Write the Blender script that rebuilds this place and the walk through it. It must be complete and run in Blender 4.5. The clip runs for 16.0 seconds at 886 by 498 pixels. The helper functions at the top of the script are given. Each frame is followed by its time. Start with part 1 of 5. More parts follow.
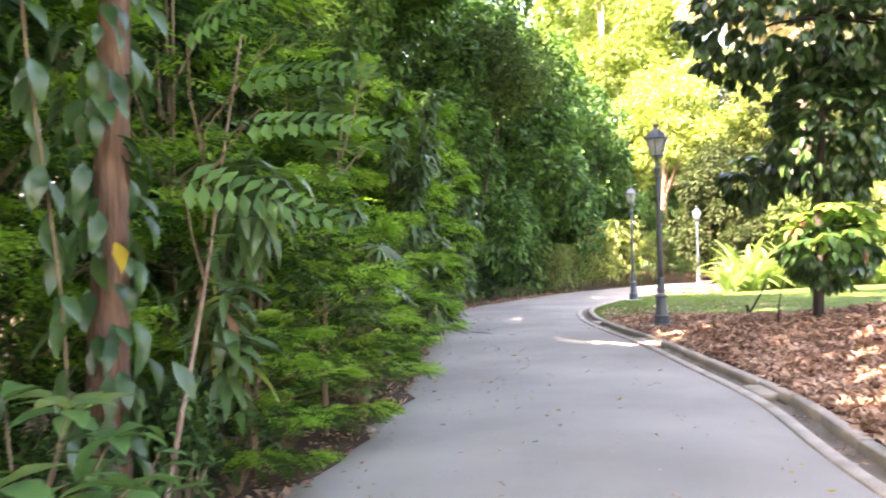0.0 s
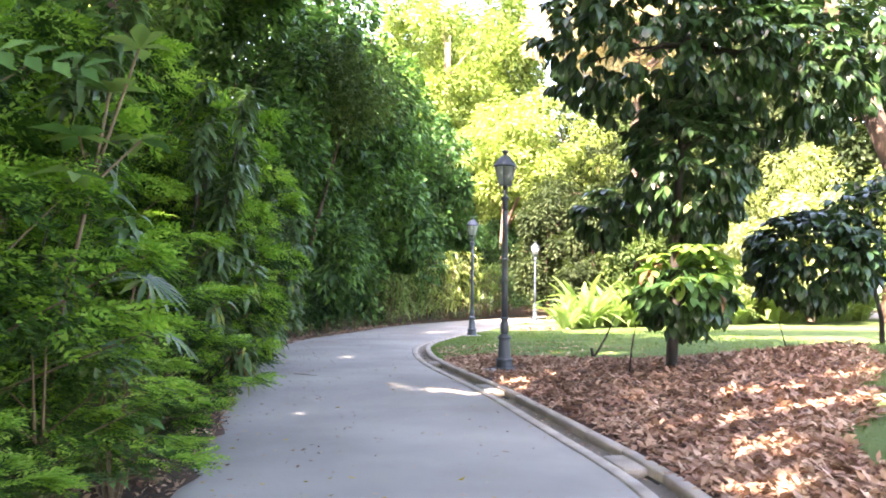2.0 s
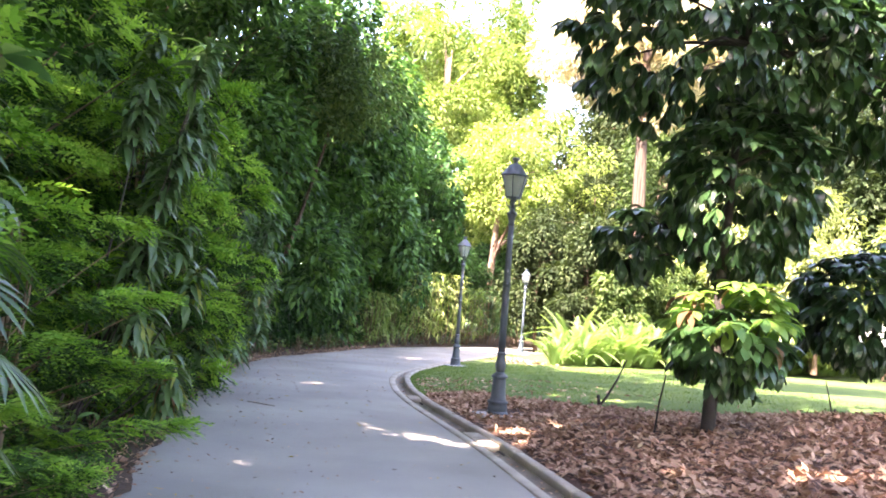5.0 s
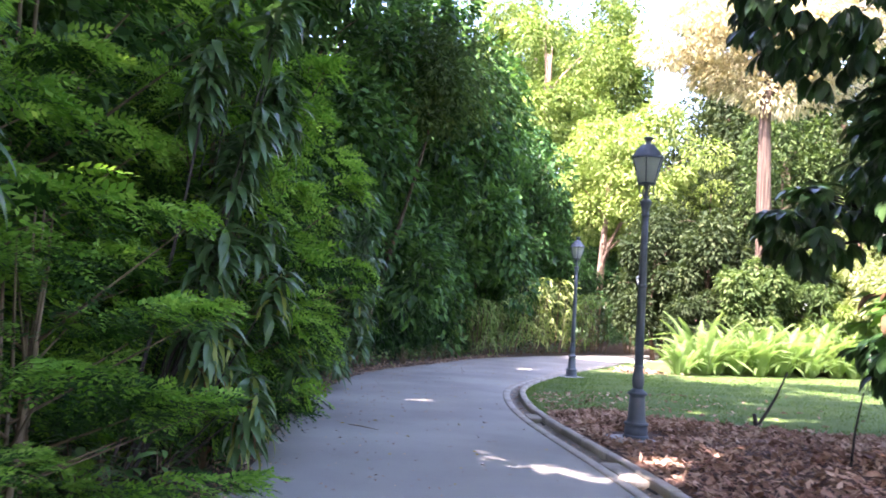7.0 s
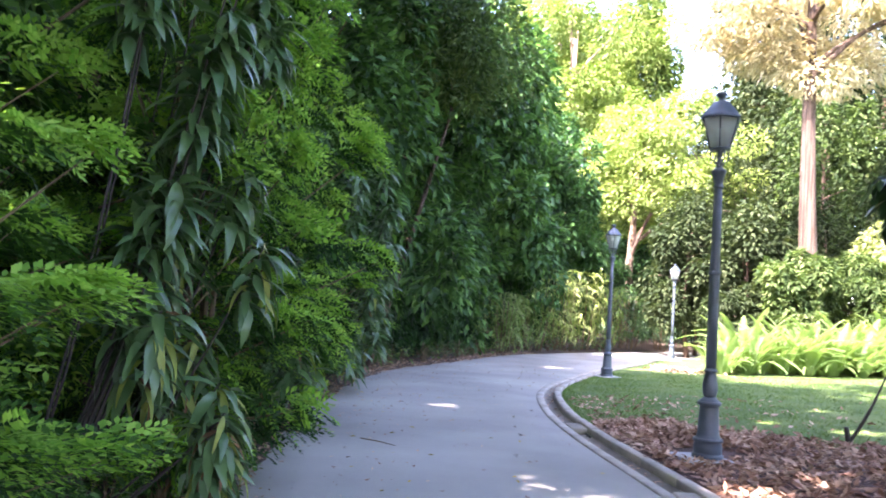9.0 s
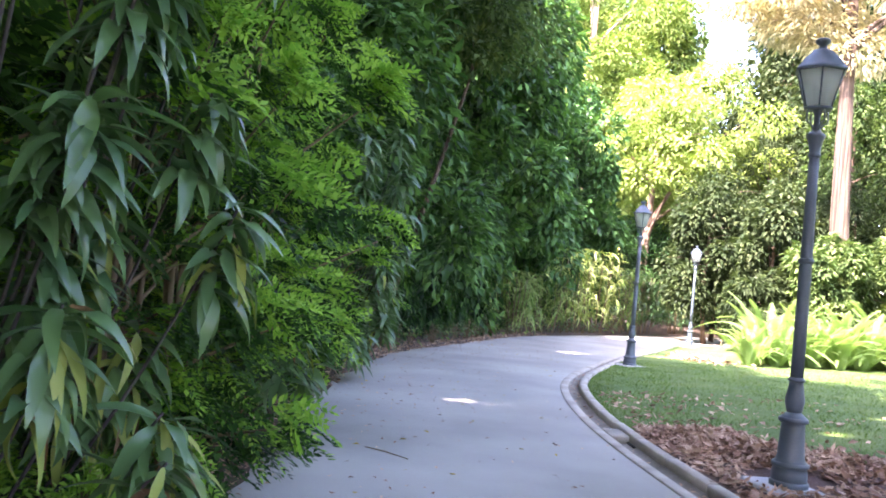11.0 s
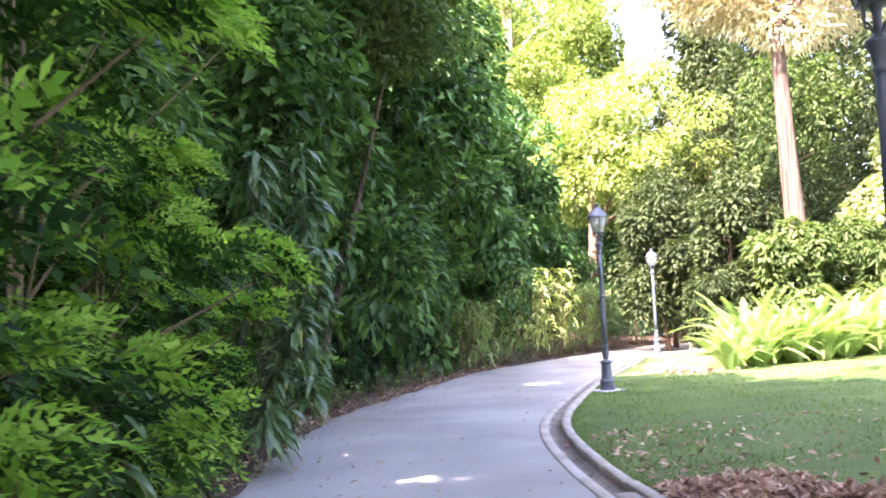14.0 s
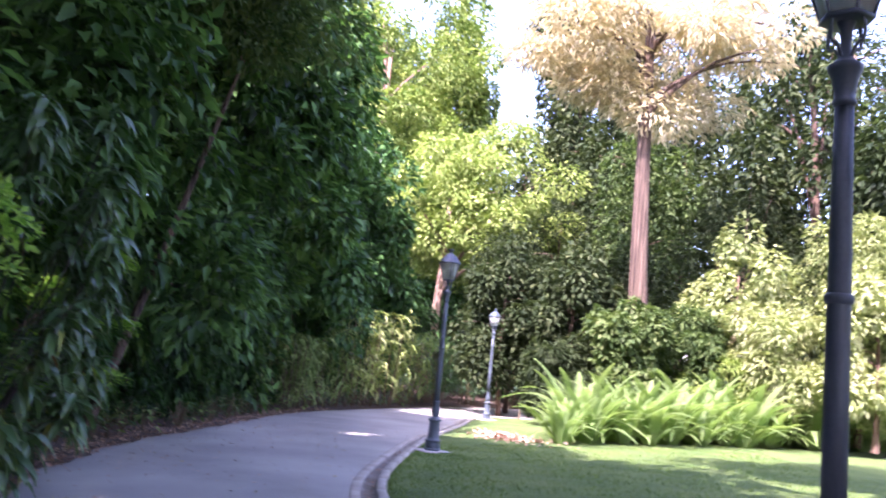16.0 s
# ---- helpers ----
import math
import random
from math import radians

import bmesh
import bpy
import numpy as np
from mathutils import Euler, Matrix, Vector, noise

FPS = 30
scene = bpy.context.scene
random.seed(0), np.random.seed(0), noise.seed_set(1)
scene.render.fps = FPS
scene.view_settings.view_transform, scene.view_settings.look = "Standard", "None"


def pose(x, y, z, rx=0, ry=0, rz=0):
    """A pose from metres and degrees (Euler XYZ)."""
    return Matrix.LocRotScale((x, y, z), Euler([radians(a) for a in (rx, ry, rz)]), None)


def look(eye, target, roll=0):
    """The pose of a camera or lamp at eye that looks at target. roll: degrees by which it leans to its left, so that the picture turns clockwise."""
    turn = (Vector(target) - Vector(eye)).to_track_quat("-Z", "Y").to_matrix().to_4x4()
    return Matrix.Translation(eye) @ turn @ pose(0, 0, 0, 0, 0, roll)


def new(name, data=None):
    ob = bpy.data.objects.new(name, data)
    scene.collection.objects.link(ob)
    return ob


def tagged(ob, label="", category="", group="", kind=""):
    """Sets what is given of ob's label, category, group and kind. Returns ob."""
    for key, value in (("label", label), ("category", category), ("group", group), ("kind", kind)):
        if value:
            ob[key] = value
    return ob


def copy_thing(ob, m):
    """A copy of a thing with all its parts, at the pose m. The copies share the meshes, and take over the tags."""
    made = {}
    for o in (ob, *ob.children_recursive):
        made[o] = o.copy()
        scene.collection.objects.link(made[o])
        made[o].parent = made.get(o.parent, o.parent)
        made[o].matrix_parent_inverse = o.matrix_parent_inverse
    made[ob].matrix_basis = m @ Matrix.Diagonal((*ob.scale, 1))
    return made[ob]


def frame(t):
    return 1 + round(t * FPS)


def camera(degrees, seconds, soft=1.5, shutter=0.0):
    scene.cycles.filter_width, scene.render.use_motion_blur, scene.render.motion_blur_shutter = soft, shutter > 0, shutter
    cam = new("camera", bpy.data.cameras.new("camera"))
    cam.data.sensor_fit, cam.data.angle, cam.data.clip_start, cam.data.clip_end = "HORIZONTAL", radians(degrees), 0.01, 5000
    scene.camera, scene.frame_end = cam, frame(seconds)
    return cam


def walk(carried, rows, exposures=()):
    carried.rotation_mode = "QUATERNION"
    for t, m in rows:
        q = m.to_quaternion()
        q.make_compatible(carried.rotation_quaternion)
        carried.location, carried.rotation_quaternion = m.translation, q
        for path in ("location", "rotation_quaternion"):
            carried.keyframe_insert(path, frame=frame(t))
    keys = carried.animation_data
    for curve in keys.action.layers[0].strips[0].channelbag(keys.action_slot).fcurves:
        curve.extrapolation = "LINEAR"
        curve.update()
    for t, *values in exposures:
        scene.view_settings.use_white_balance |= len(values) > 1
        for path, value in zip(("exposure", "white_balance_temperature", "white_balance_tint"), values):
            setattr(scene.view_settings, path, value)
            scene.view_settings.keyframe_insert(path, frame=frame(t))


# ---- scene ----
LENS = 57.1
cam = camera(LENS, 16.0, soft=1.8, shutter=0.4)
PATH = [
    (0, (0.814, 3.534, 1.502), (0.657, 5.528, 1.532), -1.5),
    (0.5, (0.832, 3.976, 1.512), (0.808, 5.975, 1.565), -1.9),
    (1, (0.859, 4.391, 1.547), (0.882, 6.39, 1.614), -2.0),
    (1.5, (0.883, 4.872, 1.602), (1.069, 6.861, 1.698), -1.0),
    (2, (0.957, 5.375, 1.604), (1.193, 7.359, 1.697), 0.5),
    (2.5, (0.947, 5.814, 1.553), (1.161, 7.8, 1.656), 3.2),
    (3, (1.001, 6.311, 1.638), (1.265, 8.292, 1.71), 3.5),
    (3.2, (1.007, 6.47, 1.651), (1.265, 8.452, 1.71), 3.3),
    (5.3, (1.091, 7.779, 1.618), (1.382, 9.752, 1.776), 5.3),
    (5.5, (1.1, 7.936, 1.605), (1.517, 9.886, 1.754), 6.0),
    (6, (1.144, 8.265, 1.63), (1.537, 10.223, 1.729), 3.0),
    (6.5, (1.082, 8.618, 1.609), (1.15, 10.614, 1.722), 2.9),
    (7, (1.027, 9.214, 1.61), (1.052, 11.208, 1.762), 3.6),
    (7.5, (1.01, 9.726, 1.571), (0.983, 11.719, 1.726), 3.7),
    (8, (0.963, 10.161, 1.561), (0.914, 12.154, 1.714), 3.6),
    (8.5, (0.892, 10.593, 1.587), (0.915, 12.587, 1.736), 3.0),
    (9, (0.943, 11.044, 1.567), (0.921, 13.039, 1.704), 3.7),
    (9.2, (0.949, 11.209, 1.56), (0.899, 13.205, 1.68), 4.1),
    (11.3, (0.674, 12.907, 1.657), (0.642, 14.906, 1.729), 5.7),
    (11.5, (0.67, 13.053, 1.662), (0.592, 15.05, 1.734), 5.8),
    (12, (0.726, 13.478, 1.661), (0.463, 15.459, 1.746), 5.2),
    (12.5, (0.757, 14.024, 1.606), (0.475, 16.001, 1.713), 3.3),
    (13, (0.779, 14.464, 1.658), (0.535, 16.446, 1.769), -0.8),
    (13.5, (0.801, 14.897, 1.728), (0.681, 16.889, 1.866), -2.5),
    (14, (0.835, 15.262, 1.666), (0.948, 17.252, 1.834), -2.5),
    (14.5, (0.784, 15.591, 1.637), (0.892, 17.577, 1.844), -0.9),
    (15, (0.893, 16.158, 1.641), (1.043, 18.132, 1.926), 0.9),
    (15.5, (0.983, 16.592, 1.626), (1.309, 18.542, 1.928), 1.3),
    (16, (1.129, 16.765, 1.617), (1.602, 18.687, 1.902), 5.6),
]
EXPOSURES = [(0.0, 4.44, 8500, 32), (1.5, 4.25, 7800, 29), (3.0, 4.08, 7300, 29), (5.5, 4.04, 7150, 32), (6.7, 3.59, 6400, 35), (7.7, 3.76, 6400, 35), (9.0, 3.99, 6400, 34), (11.5, 4.19, 6800, 33), (12.0, 4.14, 7800, 34), (12.5, 4.64, 8300, 39), (13.5, 4.59, 7800, 37), (14.0, 4.24, 6900, 37), (15.0, 3.88, 6300, 45), (15.5, 3.4, 5900, 48), (16.0, 3.08, 6000, 50)]
walk(cam, [(t, look(eye, target, roll)) for t, eye, target, roll in PATH], EXPOSURES)

# ---- light ----
SUN_EL = radians(50)
SUN_XY = Vector((-0.68, -0.73)).normalized()
TO_SUN = Vector((SUN_XY.x * math.cos(SUN_EL), SUN_XY.y * math.cos(SUN_EL), math.sin(SUN_EL)))
world = bpy.data.worlds.new("world")
scene.world = world
world.use_nodes = True
wn = world.node_tree.nodes
sky = wn.new("ShaderNodeTexSky")
sky.sky_type, sky.sun_disc = "NISHITA", False
sky.sun_elevation, sky.sun_rotation = SUN_EL, math.atan2(TO_SUN.x, TO_SUN.y)
sky.air_density, sky.dust_density = 1.0, 2.0
world.node_tree.links.new(sky.outputs[0], wn["Background"].inputs[0])
wn["Background"].inputs[1].default_value = 0.15
sun = new("sun", bpy.data.lights.new("sun", "SUN"))
sun.data.energy, sun.data.angle, sun.data.color = 3.1, radians(0.53), (1.0, 0.95, 0.86)
sun.matrix_world = look(TO_SUN * 100, (0, 0, 0))

# ---- materials ----
rng = np.random.default_rng(11)


def nodes_of(name):
    m = bpy.data.materials.new(name)
    m.use_nodes = True
    t = m.node_tree
    return m, t, t.nodes, t.links, t.nodes["Principled BSDF"]


def ramp(nodes, stops):
    r = nodes.new("ShaderNodeValToRGB")
    e = r.color_ramp.elements
    while len(e) < len(stops):
        e.new(0.5)
    for el, (p, c) in zip(e, stops):
        el.position, el.color = p, (*c, 1)
    return r


def noise_tex(nodes, links, scale, detail=4, coord="Object"):
    tc = nodes.new("ShaderNodeTexCoord")
    n = nodes.new("ShaderNodeTexNoise")
    n.inputs["Scale"].default_value, n.inputs["Detail"].default_value = scale, detail
    links.new(tc.outputs[coord], n.inputs["Vector"])
    return n


def bump(nodes, links, source, bsdf, strength, distance):
    b = nodes.new("ShaderNodeBump")
    b.inputs["Strength"].default_value, b.inputs["Distance"].default_value = strength, distance
    links.new(source, b.inputs["Height"])
    links.new(b.outputs[0], bsdf.inputs["Normal"])
    return b


def leaf_mat(name, cols, rough=0.42, through_light=0.35, tint=(1.1, 1.2, 0.65)):
    """Leaf: colour varies from leaf to leaf and in patches; light shines through."""
    m, t, nd, lk, b = nodes_of(name)
    g = nd.new("ShaderNodeNewGeometry")
    oi = nd.new("ShaderNodeObjectInfo")
    n = noise_tex(nd, lk, 1.3, 3)
    mix = nd.new("ShaderNodeMath")
    mix.operation = "MULTIPLY_ADD"
    lk.new(g.outputs["Random Per Island"], mix.inputs[0])
    mix.inputs[1].default_value = 0.55
    sc = nd.new("ShaderNodeMath")
    sc.operation = "MULTIPLY_ADD"
    lk.new(n.outputs["Fac"], sc.inputs[0])
    sc.inputs[1].default_value = 0.9
    off = nd.new("ShaderNodeMath")
    off.operation = "MULTIPLY_ADD"
    lk.new(oi.outputs["Random"], off.inputs[0])
    off.inputs[1].default_value, off.inputs[2].default_value = 0.3, -0.38
    lk.new(off.outputs[0], sc.inputs[2])
    lk.new(sc.outputs[0], mix.inputs[2])
    r = ramp(nd, [(i / (len(cols) - 1), c) for i, c in enumerate(cols)])
    lk.new(mix.outputs[0], r.inputs[0])
    lk.new(r.outputs[0], b.inputs["Base Color"])
    b.inputs["Roughness"].default_value = rough
    b.inputs["Specular IOR Level"].default_value = 0.1 if rough > 0.4 else 0.2 if rough > 0.31 else 0.5
    tr = nd.new("ShaderNodeBsdfTranslucent")
    mul = nd.new("ShaderNodeMix")
    mul.data_type, mul.blend_type = "RGBA", "MULTIPLY"
    mul.inputs["Factor"].default_value = 1.0
    lk.new(r.outputs[0], mul.inputs["A"])
    mul.inputs["B"].default_value = (*tint, 1)
    lk.new(mul.outputs["Result"], tr.inputs["Color"])
    ms = nd.new("ShaderNodeMixShader")
    ms.inputs[0].default_value = through_light
    lk.new(b.outputs[0], ms.inputs[1])
    lk.new(tr.outputs[0], ms.inputs[2])
    lk.new(ms.outputs[0], nd["Material Output"].inputs["Surface"])
    return m


def rough_mat(name, cols, scale, rough=0.9, bump_s=0.5, bump_d=0.02, fine=40.0, stretch=None, spot=None):
    """Two scales of noise through a ramp, with fine relief."""
    m, t, nd, lk, b = nodes_of(name)
    n1 = noise_tex(nd, lk, scale, 5)
    n2 = noise_tex(nd, lk, fine, 4)
    if stretch:
        for n in (n1, n2):
            mp = nd.new("ShaderNodeMapping")
            mp.inputs["Scale"].default_value = stretch
            lk.new(n.inputs["Vector"].links[0].from_socket, mp.inputs["Vector"])
            lk.new(mp.outputs[0], n.inputs["Vector"])
    a = nd.new("ShaderNodeMath")
    a.operation = "MULTIPLY_ADD"
    lk.new(n2.outputs["Fac"], a.inputs[0])
    a.inputs[1].default_value = 0.5
    h = nd.new("ShaderNodeMath")
    h.operation = "MULTIPLY_ADD"
    lk.new(n1.outputs["Fac"], h.inputs[0])
    h.inputs[1].default_value, h.inputs[2].default_value = 1.3, -0.4
    lk.new(h.outputs[0], a.inputs[2])
    r = ramp(nd, [(i / (len(cols) - 1), c) for i, c in enumerate(cols)])
    lk.new(a.outputs[0], r.inputs[0])
    lk.new(r.outputs[0], b.inputs["Base Color"])
    b.inputs["Roughness"].default_value = rough
    bump(nd, lk, n2.outputs["Fac"], b, bump_s, bump_d)
    return m


# inner hedge leaves, darkened to paint the shade between the pads
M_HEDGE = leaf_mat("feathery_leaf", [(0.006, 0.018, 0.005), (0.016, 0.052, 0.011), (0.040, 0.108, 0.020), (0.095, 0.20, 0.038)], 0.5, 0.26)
M_DARK = leaf_mat("dark_leaf", [(0.007, 0.021, 0.009), (0.021, 0.062, 0.022), (0.056, 0.145, 0.040), (0.13, 0.255, 0.07)], 0.36, 0.26)
# brighter copy of the dark leaf, standing in for sun on hedge trees
M_MID = leaf_mat("sunlit_hedge_tree_leaf", [(0.010, 0.028, 0.011), (0.042, 0.105, 0.032), (0.12, 0.25, 0.068), (0.27, 0.41, 0.13)], 0.38, 0.38)
M_STRAP = leaf_mat("strap_leaf", [(0.020, 0.052, 0.026), (0.044, 0.105, 0.042), (0.085, 0.165, 0.055), (0.16, 0.24, 0.07)], 0.3, 0.28)
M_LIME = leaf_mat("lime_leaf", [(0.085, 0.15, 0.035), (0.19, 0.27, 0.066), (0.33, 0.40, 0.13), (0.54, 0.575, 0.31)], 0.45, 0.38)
M_GOLD = leaf_mat("golden_leaf", [(0.31, 0.27, 0.13), (0.47, 0.42, 0.22), (0.61, 0.55, 0.34), (0.74, 0.69, 0.5)], 0.6, 0.4, (1.05, 1.0, 0.85))
M_FERN = leaf_mat("fern_leaf", [(0.084, 0.166, 0.068), (0.158, 0.258, 0.085), (0.252, 0.350, 0.128), (0.378, 0.423, 0.204)], 0.45, 0.45)
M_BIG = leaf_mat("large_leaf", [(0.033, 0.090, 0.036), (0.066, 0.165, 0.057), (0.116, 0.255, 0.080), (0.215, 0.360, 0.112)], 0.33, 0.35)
# large leaf in a brighter copy that paints sunlight on upper leaves
M_BIGSUN = leaf_mat("sunlit_large_leaf", [(0.075, 0.16, 0.04), (0.15, 0.29, 0.06), (0.25, 0.40, 0.09), (0.38, 0.50, 0.14)], 0.33, 0.4)
# large leaf in a darker copy that paints the shade of crown and climber
M_BIGDARK = leaf_mat("shaded_large_leaf", [(0.012, 0.036, 0.015), (0.024, 0.066, 0.023), (0.046, 0.108, 0.034), (0.10, 0.185, 0.058)], 0.3, 0.22)
M_OLIVE = leaf_mat("ageing_leaf", [(0.12, 0.17, 0.045), (0.22, 0.28, 0.07), (0.36, 0.38, 0.09)], 0.4, 0.35, (1.1, 1.1, 0.5))
M_WITHER = leaf_mat("withered_leaf", [(0.1, 0.055, 0.03), (0.19, 0.11, 0.06), (0.3, 0.18, 0.1)], 0.6, 0.25, (1.1, 0.9, 0.6))
# foliage paled in its colour to look bleached by sun
M_PALE = leaf_mat("sunlit_pale_leaf", [(0.11, 0.16, 0.055), (0.22, 0.285, 0.10), (0.36, 0.415, 0.19), (0.5, 0.53, 0.32)], 0.5, 0.42, (1.1, 1.1, 0.7))
# olive foliage with the woodland's shade darkened into its colour
M_DUSK = leaf_mat("shaded_olive_leaf", [(0.013, 0.024, 0.011), (0.028, 0.046, 0.019), (0.056, 0.080, 0.033), (0.135, 0.16, 0.075)], 0.5, 0.3)
M_DARKWOOD = rough_mat("dark_wood", [(0.02, 0.016, 0.013), (0.05, 0.04, 0.032)], 5, 0.9, 0.5, 0.01, 40)
M_DRY = leaf_mat("dry_leaf", [(0.10, 0.052, 0.037), (0.30, 0.175, 0.12), (0.53, 0.365, 0.26), (0.78, 0.62, 0.46)], 0.6, 0.15, (1.1, 0.9, 0.6))
M_YELLOW = leaf_mat("yellowed_leaf", [(0.2, 0.18, 0.03), (0.4, 0.28, 0.03), (0.55, 0.36, 0.04)], 0.5, 0.35, (1.1, 1.0, 0.5))
M_FAR = leaf_mat("distant_leaf", [(0.028, 0.054, 0.021), (0.060, 0.102, 0.034), (0.118, 0.172, 0.058), (0.225, 0.262, 0.11)], 0.45, 0.38)
M_GRASSBLADE = leaf_mat("grass_blade", [(0.046, 0.105, 0.02), (0.082, 0.16, 0.03), (0.13, 0.215, 0.042), (0.25, 0.285, 0.09)], 0.5, 0.3)
M_BARK = rough_mat("brown_bark", [(0.05, 0.035, 0.025), (0.13, 0.08, 0.055), (0.24, 0.16, 0.11)], 3, 0.95, 0.9, 0.04, 18, (3, 3, 0.5))
M_BARK_PALE = rough_mat("pale_bark", [(0.12, 0.07, 0.05), (0.26, 0.17, 0.12), (0.42, 0.32, 0.25)], 2, 0.95, 0.9, 0.06, 10, (3, 3, 0.3))
# fissured reddish bark; its palest stops paint sunlit stripes along the trunk
M_BARK_RED = rough_mat("sun_striped_reddish_bark", [(0.025, 0.015, 0.011), (0.055, 0.034, 0.024), (0.17, 0.115, 0.08), (0.42, 0.35, 0.265)], 3.6, 0.95, 1.0, 0.1, 9, (4, 4, 0.12))
M_BARK_TAN = rough_mat("tan_bark", [(0.05, 0.028, 0.018), (0.17, 0.095, 0.06), (0.36, 0.21, 0.13)], 2.5, 0.95, 0.9, 0.04, 14, (3, 3, 0.4))
M_TWIG = rough_mat("twig_bark", [(0.1, 0.07, 0.04), (0.22, 0.16, 0.09)], 6, 0.9, 0.5, 0.01, 40)
M_SOIL = rough_mat("soil", [(0.025, 0.017, 0.011), (0.06, 0.038, 0.025), (0.12, 0.075, 0.05)], 1.5, 1.0, 0.9, 0.03, 22)
M_MULCH = rough_mat("mulch_soil", [(0.03, 0.017, 0.012), (0.08, 0.042, 0.03), (0.16, 0.09, 0.06)], 1.2, 1.0, 1.0, 0.03, 26)
M_GRASS = rough_mat("lawn_turf", [(0.042, 0.078, 0.018), (0.07, 0.128, 0.027), (0.115, 0.172, 0.038), (0.19, 0.21, 0.07)], 0.8, 0.95, 1.0, 0.03, 55)
M_ASPHALT = rough_mat("asphalt", [(0.14, 0.136, 0.12), (0.285, 0.276, 0.242), (0.43, 0.417, 0.365)], 0.4, 0.82, 0.35, 0.006, 220)
M_CONC = rough_mat("weathered_concrete", [(0.17, 0.15, 0.115), (0.36, 0.325, 0.265), (0.54, 0.50, 0.43)], 2.2, 0.9, 0.5, 0.01, 60)
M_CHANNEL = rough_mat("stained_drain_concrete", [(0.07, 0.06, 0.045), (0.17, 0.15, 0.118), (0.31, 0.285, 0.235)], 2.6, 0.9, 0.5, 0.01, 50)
M_DRAIN = rough_mat("drain_shadow", [(0.02, 0.02, 0.018), (0.04, 0.038, 0.035)], 3, 0.9)
M_IRON = rough_mat("blue_grey_paint", [(0.042, 0.058, 0.072), (0.068, 0.09, 0.112), (0.098, 0.124, 0.148)], 3, 0.42, 0.15, 0.004, 60)
M_SLAB = rough_mat("pale_concrete", [(0.25, 0.25, 0.24), (0.42, 0.42, 0.41), (0.55, 0.55, 0.54)], 4, 0.9, 0.4, 0.01, 60)
M_GLASS, _t, _nd, _lk, _b = nodes_of("frosted_glass")
_b.inputs["Base Color"].default_value = (0.8, 0.83, 0.8, 1)
_b.inputs["Roughness"].default_value = 0.25
_tr = _nd.new("ShaderNodeBsdfTranslucent")
_tr.inputs["Color"].default_value = (0.93, 0.95, 0.9, 1)
_mx = _nd.new("ShaderNodeMixShader")
_mx.inputs[0].default_value = 0.78
_lk.new(_b.outputs[0], _mx.inputs[1])
_lk.new(_tr.outputs[0], _mx.inputs[2])
_lk.new(_mx.outputs[0], _nd["Material Output"].inputs["Surface"])

# ---- mesh helpers ----


def mesh(name, v, f, mat, smooth=False):
    v, f = np.asarray(v, np.float32), np.asarray(f, np.int32)
    k = f.shape[1]
    me = bpy.data.meshes.new(name)
    me.vertices.add(len(v))
    me.vertices.foreach_set("co", v.ravel())
    me.loops.add(f.size)
    me.loops.foreach_set("vertex_index", f.ravel())
    me.polygons.add(len(f))
    me.polygons.foreach_set("loop_start", np.arange(len(f), dtype=np.int32) * k)
    if smooth:
        me.polygons.foreach_set("use_smooth", np.ones(len(f), bool))
    me.update(calc_edges=True)
    me.materials.append(mat)
    return me


def put(name, me, parent=None, label=""):
    ob = new(name, me)
    if parent:
        ob.parent = parent
    if label:
        ob["label"] = label
    return ob


def join(*parts):
    """Joins (vertices, faces) pairs."""
    vs, fs, n = [], [], 0
    for v, f in parts:
        vs.append(np.asarray(v, float))
        fs.append(np.asarray(f, int) + n)
        n += len(v)
    return np.concatenate(vs), np.concatenate(fs)


def tube(pts, radii, sides=7, cap=True):
    pts = np.asarray(pts, float)
    radii = np.broadcast_to(radii, len(pts))
    tan = np.gradient(pts, axis=0)
    tan /= np.linalg.norm(tan, axis=1)[:, None] + 1e-9
    ref = np.where(np.abs(tan[:, 2:3]) > 0.9, [[1.0, 0, 0]], [[0, 0, 1.0]])
    a = np.cross(tan, ref)
    a /= np.linalg.norm(a, axis=1)[:, None]
    b = np.cross(tan, a)
    if len(pts) > 1:
        for i in range(1, len(pts)):
            if np.dot(a[i], a[i - 1]) < 0:
                a[i], b[i] = -a[i], -b[i]
    th = np.arange(sides) / sides * 2 * np.pi
    v = (pts[:, None] + radii[:, None, None] * (np.cos(th)[None, :, None] * a[:, None] + np.sin(th)[None, :, None] * b[:, None])).reshape(-1, 3)
    f = []
    for i in range(len(pts) - 1):
        for j in range(sides):
            p, q = i * sides + j, i * sides + (j + 1) % sides
            f += [(p, q, q + sides), (p, q + sides, p + sides)]
    if cap:
        c = len(v)
        v = np.vstack([v, pts[-1:]])
        f += [((len(pts) - 1) * sides + j, (len(pts) - 1) * sides + (j + 1) % sides, c) for j in range(sides)]
    return v, np.array(f)


